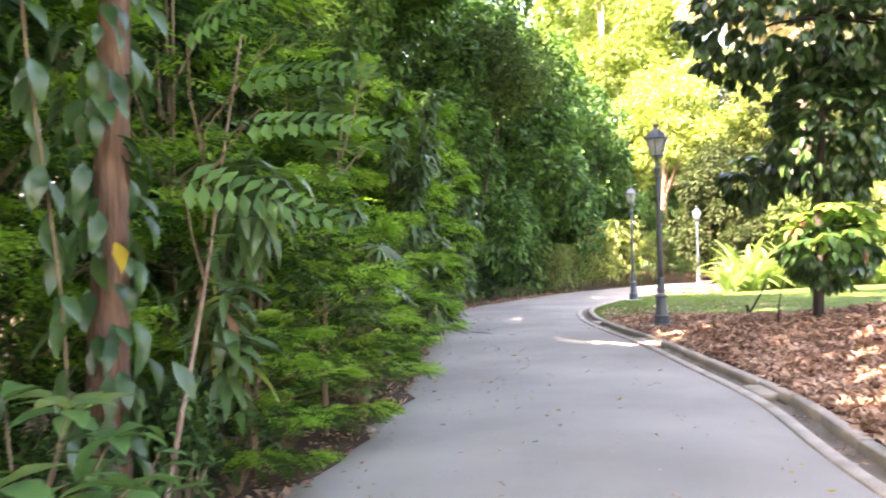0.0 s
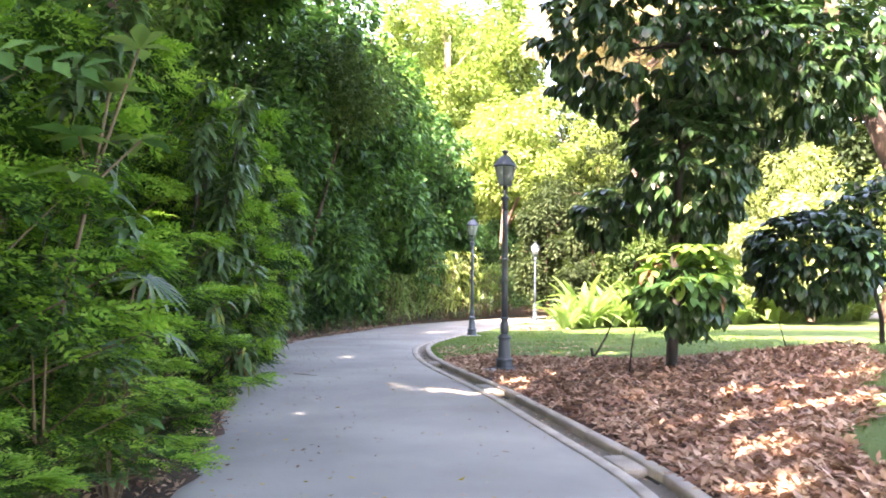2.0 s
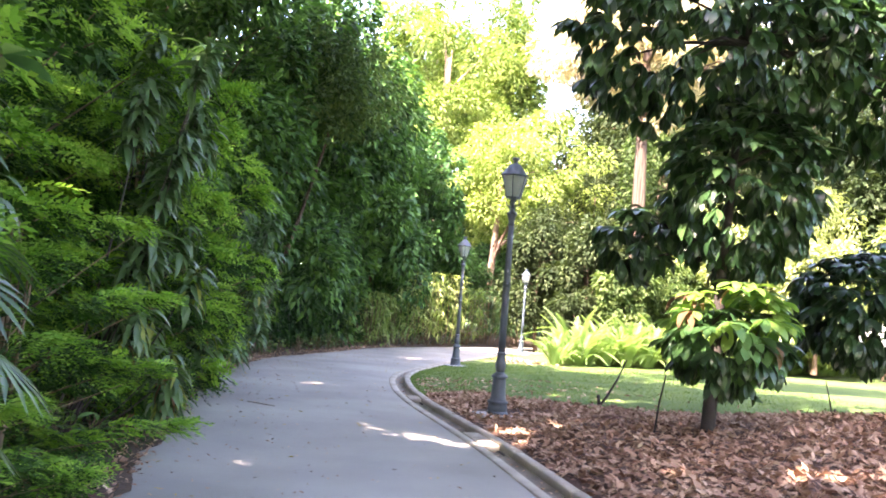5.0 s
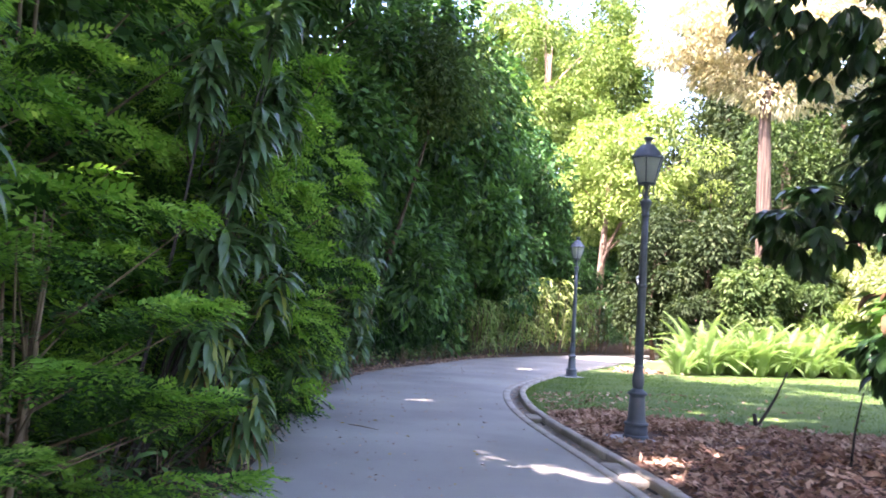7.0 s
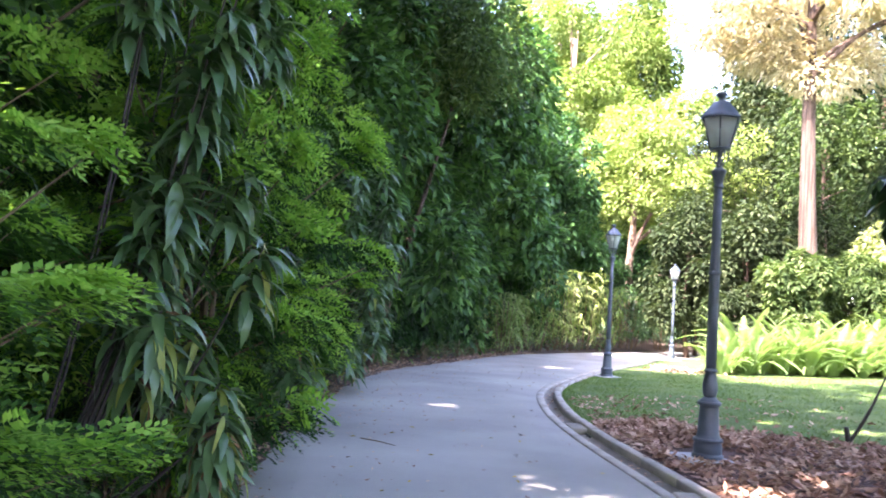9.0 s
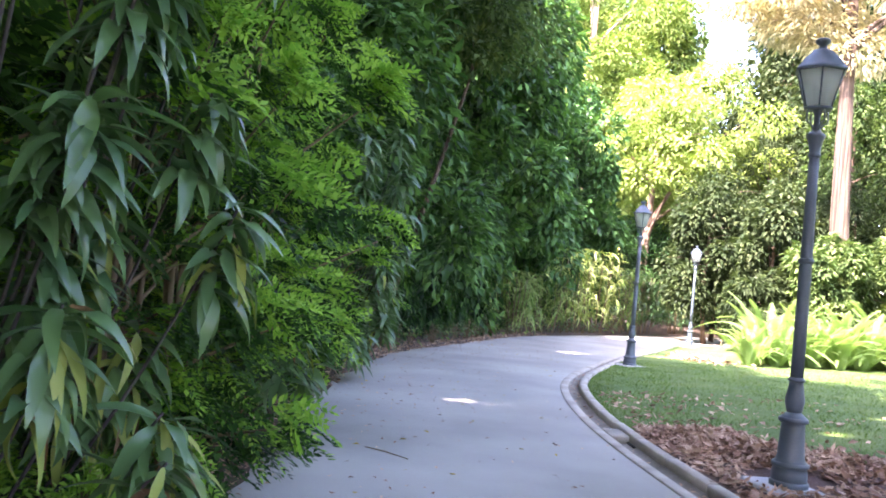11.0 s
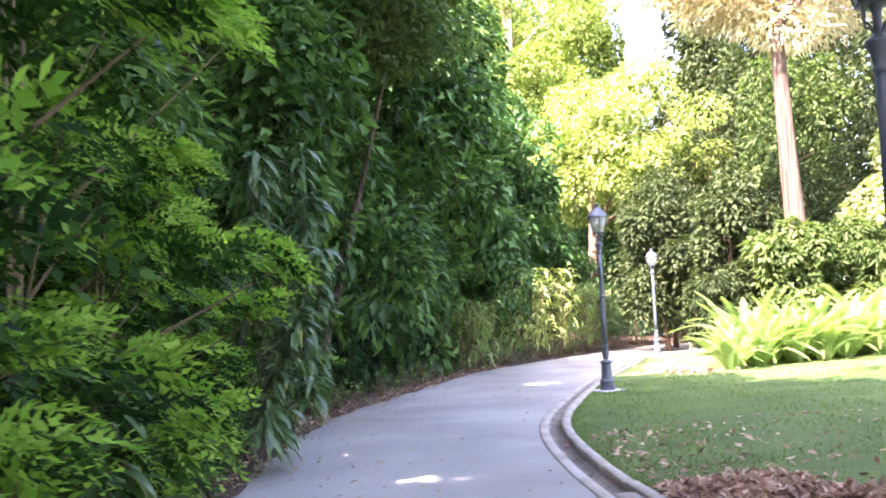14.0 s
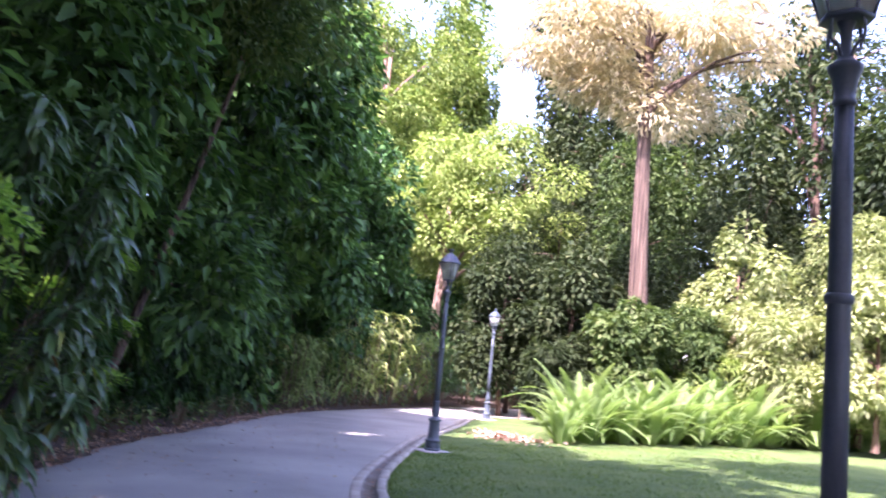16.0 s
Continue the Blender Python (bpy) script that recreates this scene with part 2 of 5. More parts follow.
def lathe(profile, sides=24, flute=0.0):
    """A turned body from (radius, height) pairs, in triangles."""
    th = np.arange(sides) / sides * 2 * np.pi
    k = 1 - flute * (np.arange(sides) % 2)
    v, f = [], []
    for r, z in profile:
        v += [(r * k[j] * math.cos(th[j]), r * k[j] * math.sin(th[j]), z) for j in range(sides)]
    for i in range(len(profile) - 1):
        for j in range(sides):
            p, q = i * sides + j, i * sides + (j + 1) % sides
            f += [(p, q, q + sides), (p, q + sides, p + sides)]
    n = len(v)
    v += [(0, 0, profile[0][1]), (0, 0, profile[-1][1])]
    m = (len(profile) - 1) * sides
    for j in range(sides):
        f += [(n, (j + 1) % sides, j), (n + 1, m + j, m + (j + 1) % sides)]
    return np.array(v, float), np.array(f)


def box(x0, x1, y0, y1, z0, z1, bevel=0.0):
    bm = bmesh.new()
    bmesh.ops.create_cube(bm, size=1)
    for v in bm.verts:
        v.co = Vector(((x0, x1)[v.co.x > 0], (y0, y1)[v.co.y > 0], (z0, z1)[v.co.z > 0]))
    if bevel:
        bmesh.ops.bevel(bm, geom=bm.edges[:], offset=bevel, segments=1, affect="EDGES")
    bmesh.ops.triangulate(bm, faces=bm.faces[:])
    bm.verts.ensure_lookup_table()
    v = np.array([x.co[:] for x in bm.verts])
    f = np.array([[x.index for x in p.verts] for p in bm.faces])
    bm.free()
    return v, f


def blade(length, width, n=4, droop=0.6, fold=0.15, peak=0.45, wave=0.0, ease=1.0, tip=0.75):
    """A leaf along +x that bends down by droop radians, folded along its midrib."""
    v, f, x, z = [], [], 0.0, 0.0
    for i in range(n + 1):
        t = i / n
        w = width * 0.5 * ((t / peak) ** 0.7 if t < peak else max(0.0, (1 - t) / (1 - peak)) ** tip) + 0.002
        if i == n:
            w = 0.001
        s = wave * math.sin(t * 9.0)
        v += [(x, -w, z + fold * w * 2 + s), (x, 0, z), (x, w, z + fold * w * 2 - s)]
        a = droop * (t + 0.5 / n) ** ease
        x, z = x + length / n * math.cos(a), z - length / n * math.sin(a)
        if i:
            b = 3 * (i - 1)
            f += [(b, b + 3, b + 4), (b, b + 4, b + 1), (b + 1, b + 4, b + 5), (b + 1, b + 5, b + 2)]
    return np.array(v), np.array(f)


def pinnate(length=0.6, pairs=9, leaflet=0.13, width=0.045, droop=0.6):
    """A compound leaf with oval leaflets in pairs."""
    parts = []
    lv, lf = blade(leaflet, width, 2, 0.3, 0.12)
    for i in range(pairs):
        t = (i + 0.7) / pairs
        p = np.array([length * t, 0, -droop * length * t * t * 0.5])
        for s in (-1, 1):
            a = s * (1.25 - 0.5 * t)
            c, d = math.cos(a), math.sin(a)
            q = lv * (1 - 0.45 * t)
            parts.append((np.c_[c * q[:, 0] - d * q[:, 1], d * q[:, 0] + c * q[:, 1], q[:, 2]] + p, lf))
    return join(*parts)


def fan_leaf(radius=0.4, n=13):
    """A palmate fan with narrow separate fingers."""
    parts = []
    for i in range(n):
        a = (i / (n - 1) - 0.5) * 3.9
        v, f = blade(radius * (1 - 0.15 * abs(i / (n - 1) - 0.5)), 0.045, 3, 0.35, 0.2, 0.6)
        c, d = math.cos(a), math.sin(a)
        parts.append((np.c_[c * v[:, 0] - d * v[:, 1], d * v[:, 0] + c * v[:, 1], v[:, 2]], f))
    return join(*parts)


def unit(a):
    return a / (np.linalg.norm(a, axis=-1, keepdims=True) + 1e-9)


def scatter(templates, P, D, U, S, seed=0):
    """Copies of the templates at P, along D, with their upper side towards U, scaled by S."""
    r = np.random.default_rng(seed)
    P, D, U = np.asarray(P, float), unit(np.asarray(D, float)), np.asarray(U, float)
    S = np.broadcast_to(S, len(P))
    which = r.integers(0, len(templates), len(P))
    Y = unit(np.cross(U, D))
    Z = np.cross(D, Y)
    R = np.stack([D, Y, Z], axis=2)
    out = []
    for k, (tv, tf) in enumerate(templates):
        s = which == k
        if not s.any():
            continue
        V = np.einsum("nij,kj->nki", R[s], tv) * S[s][:, None, None] + P[s][:, None]
        F = tf[None] + (np.arange(s.sum()) * len(tv))[:, None, None]
        out.append((V.reshape(-1, 3), F.reshape(-1, 3)))
    return join(*out)


# gaps in the high canopy, as the ground patches (x, y, rx, ry) that the sun reaches through them
GAPS = np.array([(2.25, 18.1, 0.7, 0.34), (3.0, 17.7, 0.45, 0.3), (1.7, 18.85, 0.3, 0.12), (3.8, 17.7, 0.4, 0.2), (1.12, 23.75, 0.5, 0.1), (2.1, 23.8, 0.3, 0.1),
                 (0.35, 20.4, 0.1, 0.0), (1.75, 32.2, 0.3, 0.15), (2.7, 32.3, 0.35, 0.15), (4.2, 35.7, 0.6, 0.3), (9.0, 46.9, 1.6, 1.6), (11.8, 49.3, 3.0, 1.5),
                 (0.8, 12.0, 0.08, -0.1), (1.9, 10.43, 0.25, -0.05), (1.4, 12.0, 0.1, -0.1),
                 (4.72, 12.4, 0.45, 0.35), (4.54, 13.8, 0.3, 0.15), (4.6, 15.4, 0.3, 0.15), (5.3, 13.4, 0.4, 0.2), (5.9, 14.6, 0.55, 0.3), (6.4, 13.4, 0.5, 0.3), (6.65, 17.7, 0.75, 0.65),
                 (4.98, 18.85, 0.4, 0.2), (3.9, 18.6, 0.4, 0.2), (6.6, 19.3, 0.4, 0.2), (5.6, 22.9, 0.5, 0.16), (6.6, 22.0, 0.5, 0.2), (7.2, 24.5, 0.5, 0.2), (7.4, 37.2, 0.7, 0.4),
                 (7.2, 14.6, 0.5, 0.22), (5.2, 16.4, 0.3, 0.12), (6.1, 12.1, 0.4, 0.2), (4.0, 16.4, 0.25, 0.1), (4.3, 11.2, 0.6, 0.3),
                 (0.4, 13.2, 0.2, 0.2), (0.35, 15.6, 0.25, 0.3), (0.75, 17.5, 0.12, 0.2), (0.85, 19.3, 0.15, 0.35), (0.5, 21.6, 0.15, 0.4), (0.1, 25.6, 0.15, 0.4), (0.1, 28.4, 0.2, 0.5)])
SX, SY = -TO_SUN.x / TO_SUN.z, -TO_SUN.y / TO_SUN.z


def shaded(P):
    """True for points that do not stand in one of the canopy's gaps."""
    gx, gy = P[:, 0] + SX * P[:, 2], P[:, 1] + SY * P[:, 2]
    d = ((gx[:, None] - GAPS[:, 0]) / (GAPS[:, 2] + 0.25)) ** 2 + ((gy[:, None] - GAPS[:, 1]) / (GAPS[:, 3] + 0.25)) ** 2
    return (d > 1).all(axis=1)


# ---- plan ----
def smooth_line(pts, y):
    """x along a line of (x, y) points, as a smooth function of y."""
    p = np.array(pts, float)
    yy = np.arange(-60, 121, 0.5)
    xx = np.interp(yy, p[:, 1], p[:, 0])
    k = np.array([1, 2, 3, 2, 1]) / 9
    xx[2:-2] = np.convolve(xx, k, "valid")
    return np.interp(y, yy, xx)


LEFT = [(-1.0, -60), (-0.95, 6), (-0.75, 9), (-0.45, 11.8), (-0.58, 15), (-0.78, 17.7), (-1.0, 20), (-1.05, 24), (-0.95, 27), (-0.5, 30.5), (0.0, 32.2), (0.65, 34.2), (1.5, 37),
        (2.6, 40.6), (4.0, 43.3), (6.9, 47.5), (10, 52), (14, 56), (22, 60), (45, 66), (300, 120)]
RIGHT = [(3.0, -60), (3.04, 9.4), (3.3, 12), (3.18, 14.3), (3.07, 17), (2.86, 19.2), (2.63, 21.3), (2.52, 23.3), (2.57, 25.2), (2.74, 27), (3.13, 28.8),
         (4.05, 31.7), (5.3, 35.4), (6.95, 39.3), (8.2, 42.2), (9.3, 45), (10.6, 47.3), (13.5, 48.9), (18, 50), (30, 52), (60, 56), (300, 75), (500, 120)]


def x_left(y):
    return smooth_line(LEFT, y)


def x_in(y):
    return smooth_line(RIGHT, y)


def stretch(y):
    g = (x_in(y + 0.4) - x_in(y - 0.4)) / 0.8
    return np.minimum(np.sqrt(1 + g * g), 4.0)


GUTTER = 0.465


def x_out(y):
    return x_in(y) + GUTTER * stretch(y)


def z_road(y):
    t = np.clip((np.asarray(y, float) - 24) / 18, 0, 1)
    return -0.15 * t * t * (3 - 2 * t)


def z_ground(x, y):
    x, y = np.asarray(x, float), np.asarray(y, float)
    d = np.maximum(0, x - x_out(y)) / stretch(y)
    s = np.interp(y, [-10, 5, 15, 17, 20, 22, 26, 33, 46], [0.12, 0.2, 0.25, 0.23, 0.085, 0.1, 0.08, 0.04, 0.04])
    rise = s * 5.0 * (1 - np.exp(-d / 5.0))
    left = np.maximum(0, x_left(y) - x)
    return z_road(y) + np.where(d > 0, 0.02 + rise, 0.02 + 0.05 * np.minimum(left, 6) * (left > 0))


# ---- ground, road, gutter ----
ROWS_Y = np.concatenate([[-600, -300, -120, -60], np.arange(-30, 66.1, 0.4), [75, 90, 118, 160, 300, 600]])
cl = np.array([-700, -300, -120, -60, -30, -20, -14, -10, -8, -6, -5, -4, -3, -2.4, -1.8, -1.2, -0.8, -0.4, 0.0])
cr = np.array([0.0, 0.15, 0.3, 0.5, 0.75, 1, 1.4, 1.8, 2.3, 2.8, 3.4, 4, 5, 6, 7, 8, 10, 12, 15, 20, 30, 50, 90, 200, 500])
gv, nc = [], 0
for y in ROWS_Y:
    yc = float(np.clip(y, -60, 119))
    xl, xi, xo = float(x_left(yc)), float(x_in(yc)), float(x_out(yc))
    xs = np.concatenate([xl + cl, [xl + 0.05, xi, xo - 0.03], xo + cr])
    zs = z_ground(xs, np.full(len(xs), yc))
    zs = zs + (0.02 * np.sin(xs * 2.1 + y * 1.3) * np.sin(y * 1.7 - xs) if abs(y) < 70 else 0) * (np.abs(xs - 0.5 * (xl + xo)) > 0.5 * (xo - xl) + 0.3)
    zs[len(cl):len(cl) + 3] = float(z_road(yc)) - 0.15
    nc = len(xs)
    gv += [(a, float(y), c) for a, c in zip(xs, zs)]
gv = np.array(gv)
idx = np.arange(len(ROWS_Y) * nc).reshape(len(ROWS_Y), nc)


def grid_faces(ix):
    return np.stack([ix[:-1, :-1], ix[:-1, 1:], ix[1:, 1:], ix[1:, :-1]], axis=-1).reshape(-1, 4)


ground = put("ground", mesh("ground", gv, grid_faces(idx), M_GRASS, True))
tagged(ground, "mown green lawn rising gently beside the curved path", "lawn", kind="structure")


def ribbon(name, offsets, mat, label, category, y0=-30, y1=66.0, step=0.4, smooth=True):
    """A strip along the road; offsets(y) gives its (x, z) section."""
    ys = np.arange(y0, y1 + 0.01, step)
    v, n = [], 0
    for y in ys:
        sec = offsets(float(y))
        n = len(sec)
        v += [(x, y, z) for x, z in sec]
    ix = np.arange(len(ys) * n).reshape(len(ys), n)
    ob = put(name, mesh(name, v, grid_faces(ix), mat, smooth))
    return tagged(ob, label, category, kind="structure")


def road_section(y):
    a, b, z = float(x_left(y)), float(x_in(y)), float(z_road(y))
    return [(a + (b - a) * t, z + 0.03 * (1 - (2 * t - 1) ** 2) - 0.005) for t in np.linspace(0, 1, 9)]


def edging_section(y):
    b, k, z = float(x_in(y)), float(stretch(y)), float(z_road(y))
    return [(b - 0.004 * k, z - 0.06), (b, z + 0.004), (b + 0.015 * k, z + 0.014), (b + 0.12 * k, z + 0.014), (b + 0.135 * k, z + 0.004), (b + 0.14 * k, z - 0.05)]


def channel_section(y):
    b, k, z = float(x_in(y)), float(stretch(y)), float(z_road(y))
    return [(b + 0.13 * k, z - 0.015), (b + 0.17 * k, z - 0.045), (b + 0.22 * k, z - 0.06), (b + 0.28 * k, z - 0.05), (b + 0.35 * k, z - 0.02)]


def verge_section(y):
    a, z = float(x_left(y)), float(z_road(y))
    j = 0.07 * math.sin(y * 2.7) + 0.05 * math.sin(y * 6.1 + 1)
    return [(a - 40, z + 0.5), (a - 14, z + 0.42), (a - 6, z + 0.36), (a - 2.5, z + 0.19), (a - 1.2, z + 0.11), (a - 0.5, z + 0.06), (a - 0.1, z + 0.045), (a + 0.15 + j, z + 0.012)]


ribbon("road", road_section, M_ASPHALT, "grey asphalt footpath curving gently, dappled and worn", "path")
ribbon("kerb_edging", edging_section, M_CONC, "flush weathered concrete edging between asphalt and gutter", "kerb")
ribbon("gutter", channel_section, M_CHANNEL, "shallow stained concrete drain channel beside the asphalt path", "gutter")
ribbon("verge", verge_section, M_SOIL, "dark bare soil verge under the hedge", "soil")

# outer kerb, stone by stone
kerb = new("kerb")
tagged(kerb, "raised weathered concrete kerb along the lawn", "kerb", kind="structure")
ks, y = [], 2.0
kv, kf = box(-0.5, 0.5, -0.065, 0.065, -0.12, 0.0, 0.014)
kerb_mesh = mesh("kerb_stone", kv, kf, M_CONC)
while y < 48:
    k = float(stretch(y))
    L = 1.0 / k
    c = Vector((float(x_in(y + L / 2)) + 0.4 * k, y + L / 2, float(z_road(y)) + 0.062 + rng.uniform(-0.006, 0.006)))
    a = math.atan2(L, float(x_in(y + L) - x_in(y)))
    st = put("kerb_stone", kerb_mesh, kerb)
    st.matrix_basis = Matrix.Translation(c) @ Matrix.Rotation(a, 4, "Z") @ Matrix.Diagonal((0.985, 1, 1, 1))
    y += L

# mulch bed
MULCH = [(3.7, -5), (4.3, -5), (4.35, 6), (4.25, 9.7), (4.5, 10.7), (5.0, 11.9), (6.3, 13.4), (7.7, 15.2), (8.4, 17.2), (8.2, 19.1), (7.0, 20.0), (5.6, 20.6), (4.5, 21.5), (3.6, 22.7)]


def mulch_right(y):
    p = np.array(MULCH[1:])
    return np.interp(y, p[:, 1], p[:, 0]) + 0.12 * np.sin(np.asarray(y) * 3.1) + 0.08 * np.sin(np.asarray(y) * 7.7)


def in_mulch(x, y):
    return (x > x_out(y)) & (x < mulch_right(y)) & (y < 22.6)


ys = np.arange(-4, 22.65, 0.2)
mv = []
for y in ys:
    a, b = float(x_out(y)), float(max(mulch_right(y), x_out(y) + 0.05))
    for t in np.linspace(0, 1, 16):
        x = a + (b - a) * t
        z = float(z_ground(x, y)) + (0.01 + 0.03 * max(0.0, math.sin(math.pi * t)) ** 0.5 + 0.012 * math.sin(9 * x + 7 * y)) - (0.05 if t in (1.0,) else 0)
        mv.append((x, y, z))
ix = np.arange(len(mv)).reshape(len(ys), 16)
tagged(put("mulch_bed", mesh("mulch_bed", mv, grid_faces(ix), M_MULCH, True)), "brown leaf mulch bed between kerb and lawn", "mulch", kind="structure")

# ---- lamps ----
def lamp_post(name, place, turn):
    base = new(name)
    base.matrix_basis = pose(*place, 0, 0, turn)
    tagged(base, "blue-grey cast iron lamp post with hexagonal frosted lantern", "street lamp", "lamp posts along the path")
    put("plinth", mesh("plinth", *box(-0.3, 0.3, -0.3, 0.3, -0.14, 0.0, 0.012), M_SLAB), base, "pale square concrete slab")
    put("pedestal", mesh("pedestal", *lathe([(0.15, 0), (0.15, 0.12), (0.14, 0.17), (0.15, 0.18), (0.15, 0.2), (0.125, 0.225), (0.115, 0.26), (0.1, 0.52), (0.098, 0.55),
                                               (0.118, 0.565), (0.118, 0.595), (0.09, 0.62), (0.06, 0.65)], 28), M_IRON, True), base)
    for rz, rr_, rh in ((0.02, 0.165, 0.03), (0.19, 0.158, 0.022), (0.58, 0.126, 0.022), (0.93, 0.074, 0.014)):
        put("moulding", mesh("moulding", *lathe([(rr_ - 0.014, rz - rh), (rr_, rz - rh * 0.6), (rr_, rz + rh * 0.6), (rr_ - 0.014, rz + rh)], 28), M_IRON), base)
    put("bulb", mesh("bulb", *lathe([(0.06, 0.645), (0.072, 0.68), (0.082, 0.74), (0.08, 0.78), (0.068, 0.84), (0.058, 0.91), (0.064, 0.92), (0.066, 0.945), (0.058, 0.955)], 24), M_IRON, True), base)
    put("post", mesh("post", *lathe([(0.056, 0.95), (0.055, 1.5), (0.053, 2.0), (0.047, 2.5), (0.043, 2.94)], 28, 0.09), M_IRON, True), base)
    put("ring", mesh("ring", *lathe([(0.053, 1.965), (0.064, 1.975), (0.066, 1.99), (0.064, 2.005), (0.053, 2.015)], 24), M_IRON, True), base)
    put("capital", mesh("capital", *lathe([(0.044, 2.92), (0.054, 2.93), (0.054, 2.95), (0.046, 2.96), (0.05, 3.0), (0.06, 3.06), (0.078, 3.1), (0.082, 3.125), (0.06, 3.14),
                                             (0.03, 3.17), (0.024, 3.25), (0.03, 3.31), (0.045, 3.35), (0.045, 3.365)], 24), M_IRON, True), base)
    scroll = []
    for a in range(4):
        c, s = math.cos(a * math.pi / 2), math.sin(a * math.pi / 2)
        t = np.linspace(0, 1, 12)
        r = 0.03 + 0.075 * np.sin(t * math.pi * 0.75)
        z = 3.17 + 0.18 * t + 0.02 * np.sin(t * 9)
        p = np.c_[c * r, s * r, z]
        scroll.append(p)
    for p in scroll:
        put("scroll", mesh("scroll", *tube(p, 0.009, 5), M_IRON), base)
    lantern = put("lantern", mesh("lantern", *lathe([(0.117, 3.35), (0.13, 3.355), (0.13, 3.372), (0.105, 3.375)], 6), M_IRON), base)
    h = [(math.cos(i * math.pi / 3), math.sin(i * math.pi / 3)) for i in range(6)]
    r0, r1, z0, z1 = 0.12, 0.214, 3.37, 3.70
    for i in range(6):
        (a, b), (c, d) = h[i], h[(i + 1) % 6]
        put("glazing_bar", mesh("glazing_bar", *tube([(a * r0, b * r0, z0), (a * r1, b * r1, z1)], 0.0085, 5), M_IRON), lantern)
        q = np.array([(a * r0, b * r0, z0), (c * r0, d * r0, z0), (c * r1, d * r1, z1), (a * r1, b * r1, z1)]) * [0.97, 0.97, 1]
        inner = q * [0.96, 0.96, 1]
        v = np.vstack([q, inner])
        f = [(0, 1, 2, 3), (7, 6, 5, 4), (0, 4, 5, 1), (1, 5, 6, 2), (2, 6, 7, 3), (3, 7, 4, 0)]
        put("pane", mesh("pane", v, f, M_GLASS), lantern, "frosted glass pane")
    put("roof", mesh("roof", *lathe([(0.2, 3.69), (0.238, 3.695), (0.238, 3.712), (0.22, 3.73), (0.168, 3.8), (0.12, 3.85), (0.09, 3.885), (0.075, 3.892)], 6), M_IRON), base)
    put("finial", mesh("finial", *lathe([(0.07, 3.885), (0.045, 3.9), (0.032, 3.925), (0.04, 3.945), (0.062, 3.962), (0.066, 3.985), (0.05, 3.998)], 16), M_IRON, True), base)
    return base


L1 = lamp_post("lamp_post", (3.83, 19.97, 0.115), 10)
for lx, ly, turn in ((5.2, 32.6, 25), (10.36, 45.3, 40)):
    copy_thing(L1, pose(lx, ly, float(z_ground(lx, ly)) + 0.025, 0, 0, turn))

# ---- trees and shrubs ----


def crown_points(r, centre, radii, blobs, leaves, blob_size=0.36, low=-1.0):
    """Leaf places on the outside of many overlapping clumps inside an ellipsoid, and the way out from each clump."""
    c = unit(r.normal(size=(blobs, 3))) * (r.uniform(0.25, 1.0, (blobs, 1)) ** 0.5)
    c[:, 2] = np.maximum(c[:, 2], low)
    c = c * (1 - blob_size * 0.6)
    k = r.integers(0, blobs, leaves)
    d = unit(r.normal(size=(leaves, 3)))
    rad = blob_size * r.uniform(0.55, 1.0, (leaves, 1)) * r.uniform(0.6, 1.25, blobs)[k][:, None]
    p = (c[k] + d * rad * [1, 1, 0.75]) * radii + centre
    return p, d


def limbs(r, base, top, crown_c, radii, n, r0, fork=0.45):
    """A tapered, slightly bent trunk with limbs that reach into the crown."""
    base, top, crown_c = np.array(base, float), np.array(top, float), np.array(crown_c, float)
    t = np.linspace(0, 1, 9)[:, None]
    bend = r.normal(size=3) * [0.25, 0.25, 0] * np.linalg.norm(top - base) * 0.06
    pts = base + (top - base) * t + bend * np.sin(t * np.pi)
    rad = r0 * (1 - 0.62 * t[:, 0])
    rad[0] *= 1.35
    rad[1] *= 1.08
    parts = [tube(pts, rad, 9)]
    for i in range(n):
        s = r.uniform(fork, 0.98)
        p0 = base + (top - base) * s + bend * math.sin(s * math.pi)
        e = crown_c + unit(r.normal(size=3)) * np.array(radii) * 0.75
        e[2] = max(e[2], p0[2] + 0.1 * np.linalg.norm(e - p0))
        u = np.linspace(0, 1, 6)[:, None]
        q = p0 + (e - p0) * u + np.array([0, 0, 0.12 * np.linalg.norm(e - p0)]) * np.sin(u * np.pi)
        parts.append(tube(q, np.linspace(r0 * (1 - 0.6 * s) * 0.55, r0 * 0.05, 6), 5))
    return join(*parts)


OVAL = [blade(1.0, 0.42, 2, d, 0.12, 0.5) for d in (0.3, 0.7, 1.0)]
NARROW = [blade(1.0, 0.24, 2, d, 0.12, 0.45) for d in (0.4, 0.8)]


def facet(w, bend):
    return np.array([(0, 0, 0), (0.45, -w, 0.08), (1, 0, -bend), (0.45, w, 0.08)]), np.array([(0, 1, 2), (0, 2, 3)])


FACET = [facet(0.24, 0.1), facet(0.2, 0.25), facet(0.28, 0.35)]
SLIM = [facet(0.13, 0.15), facet(0.12, 0.35)]


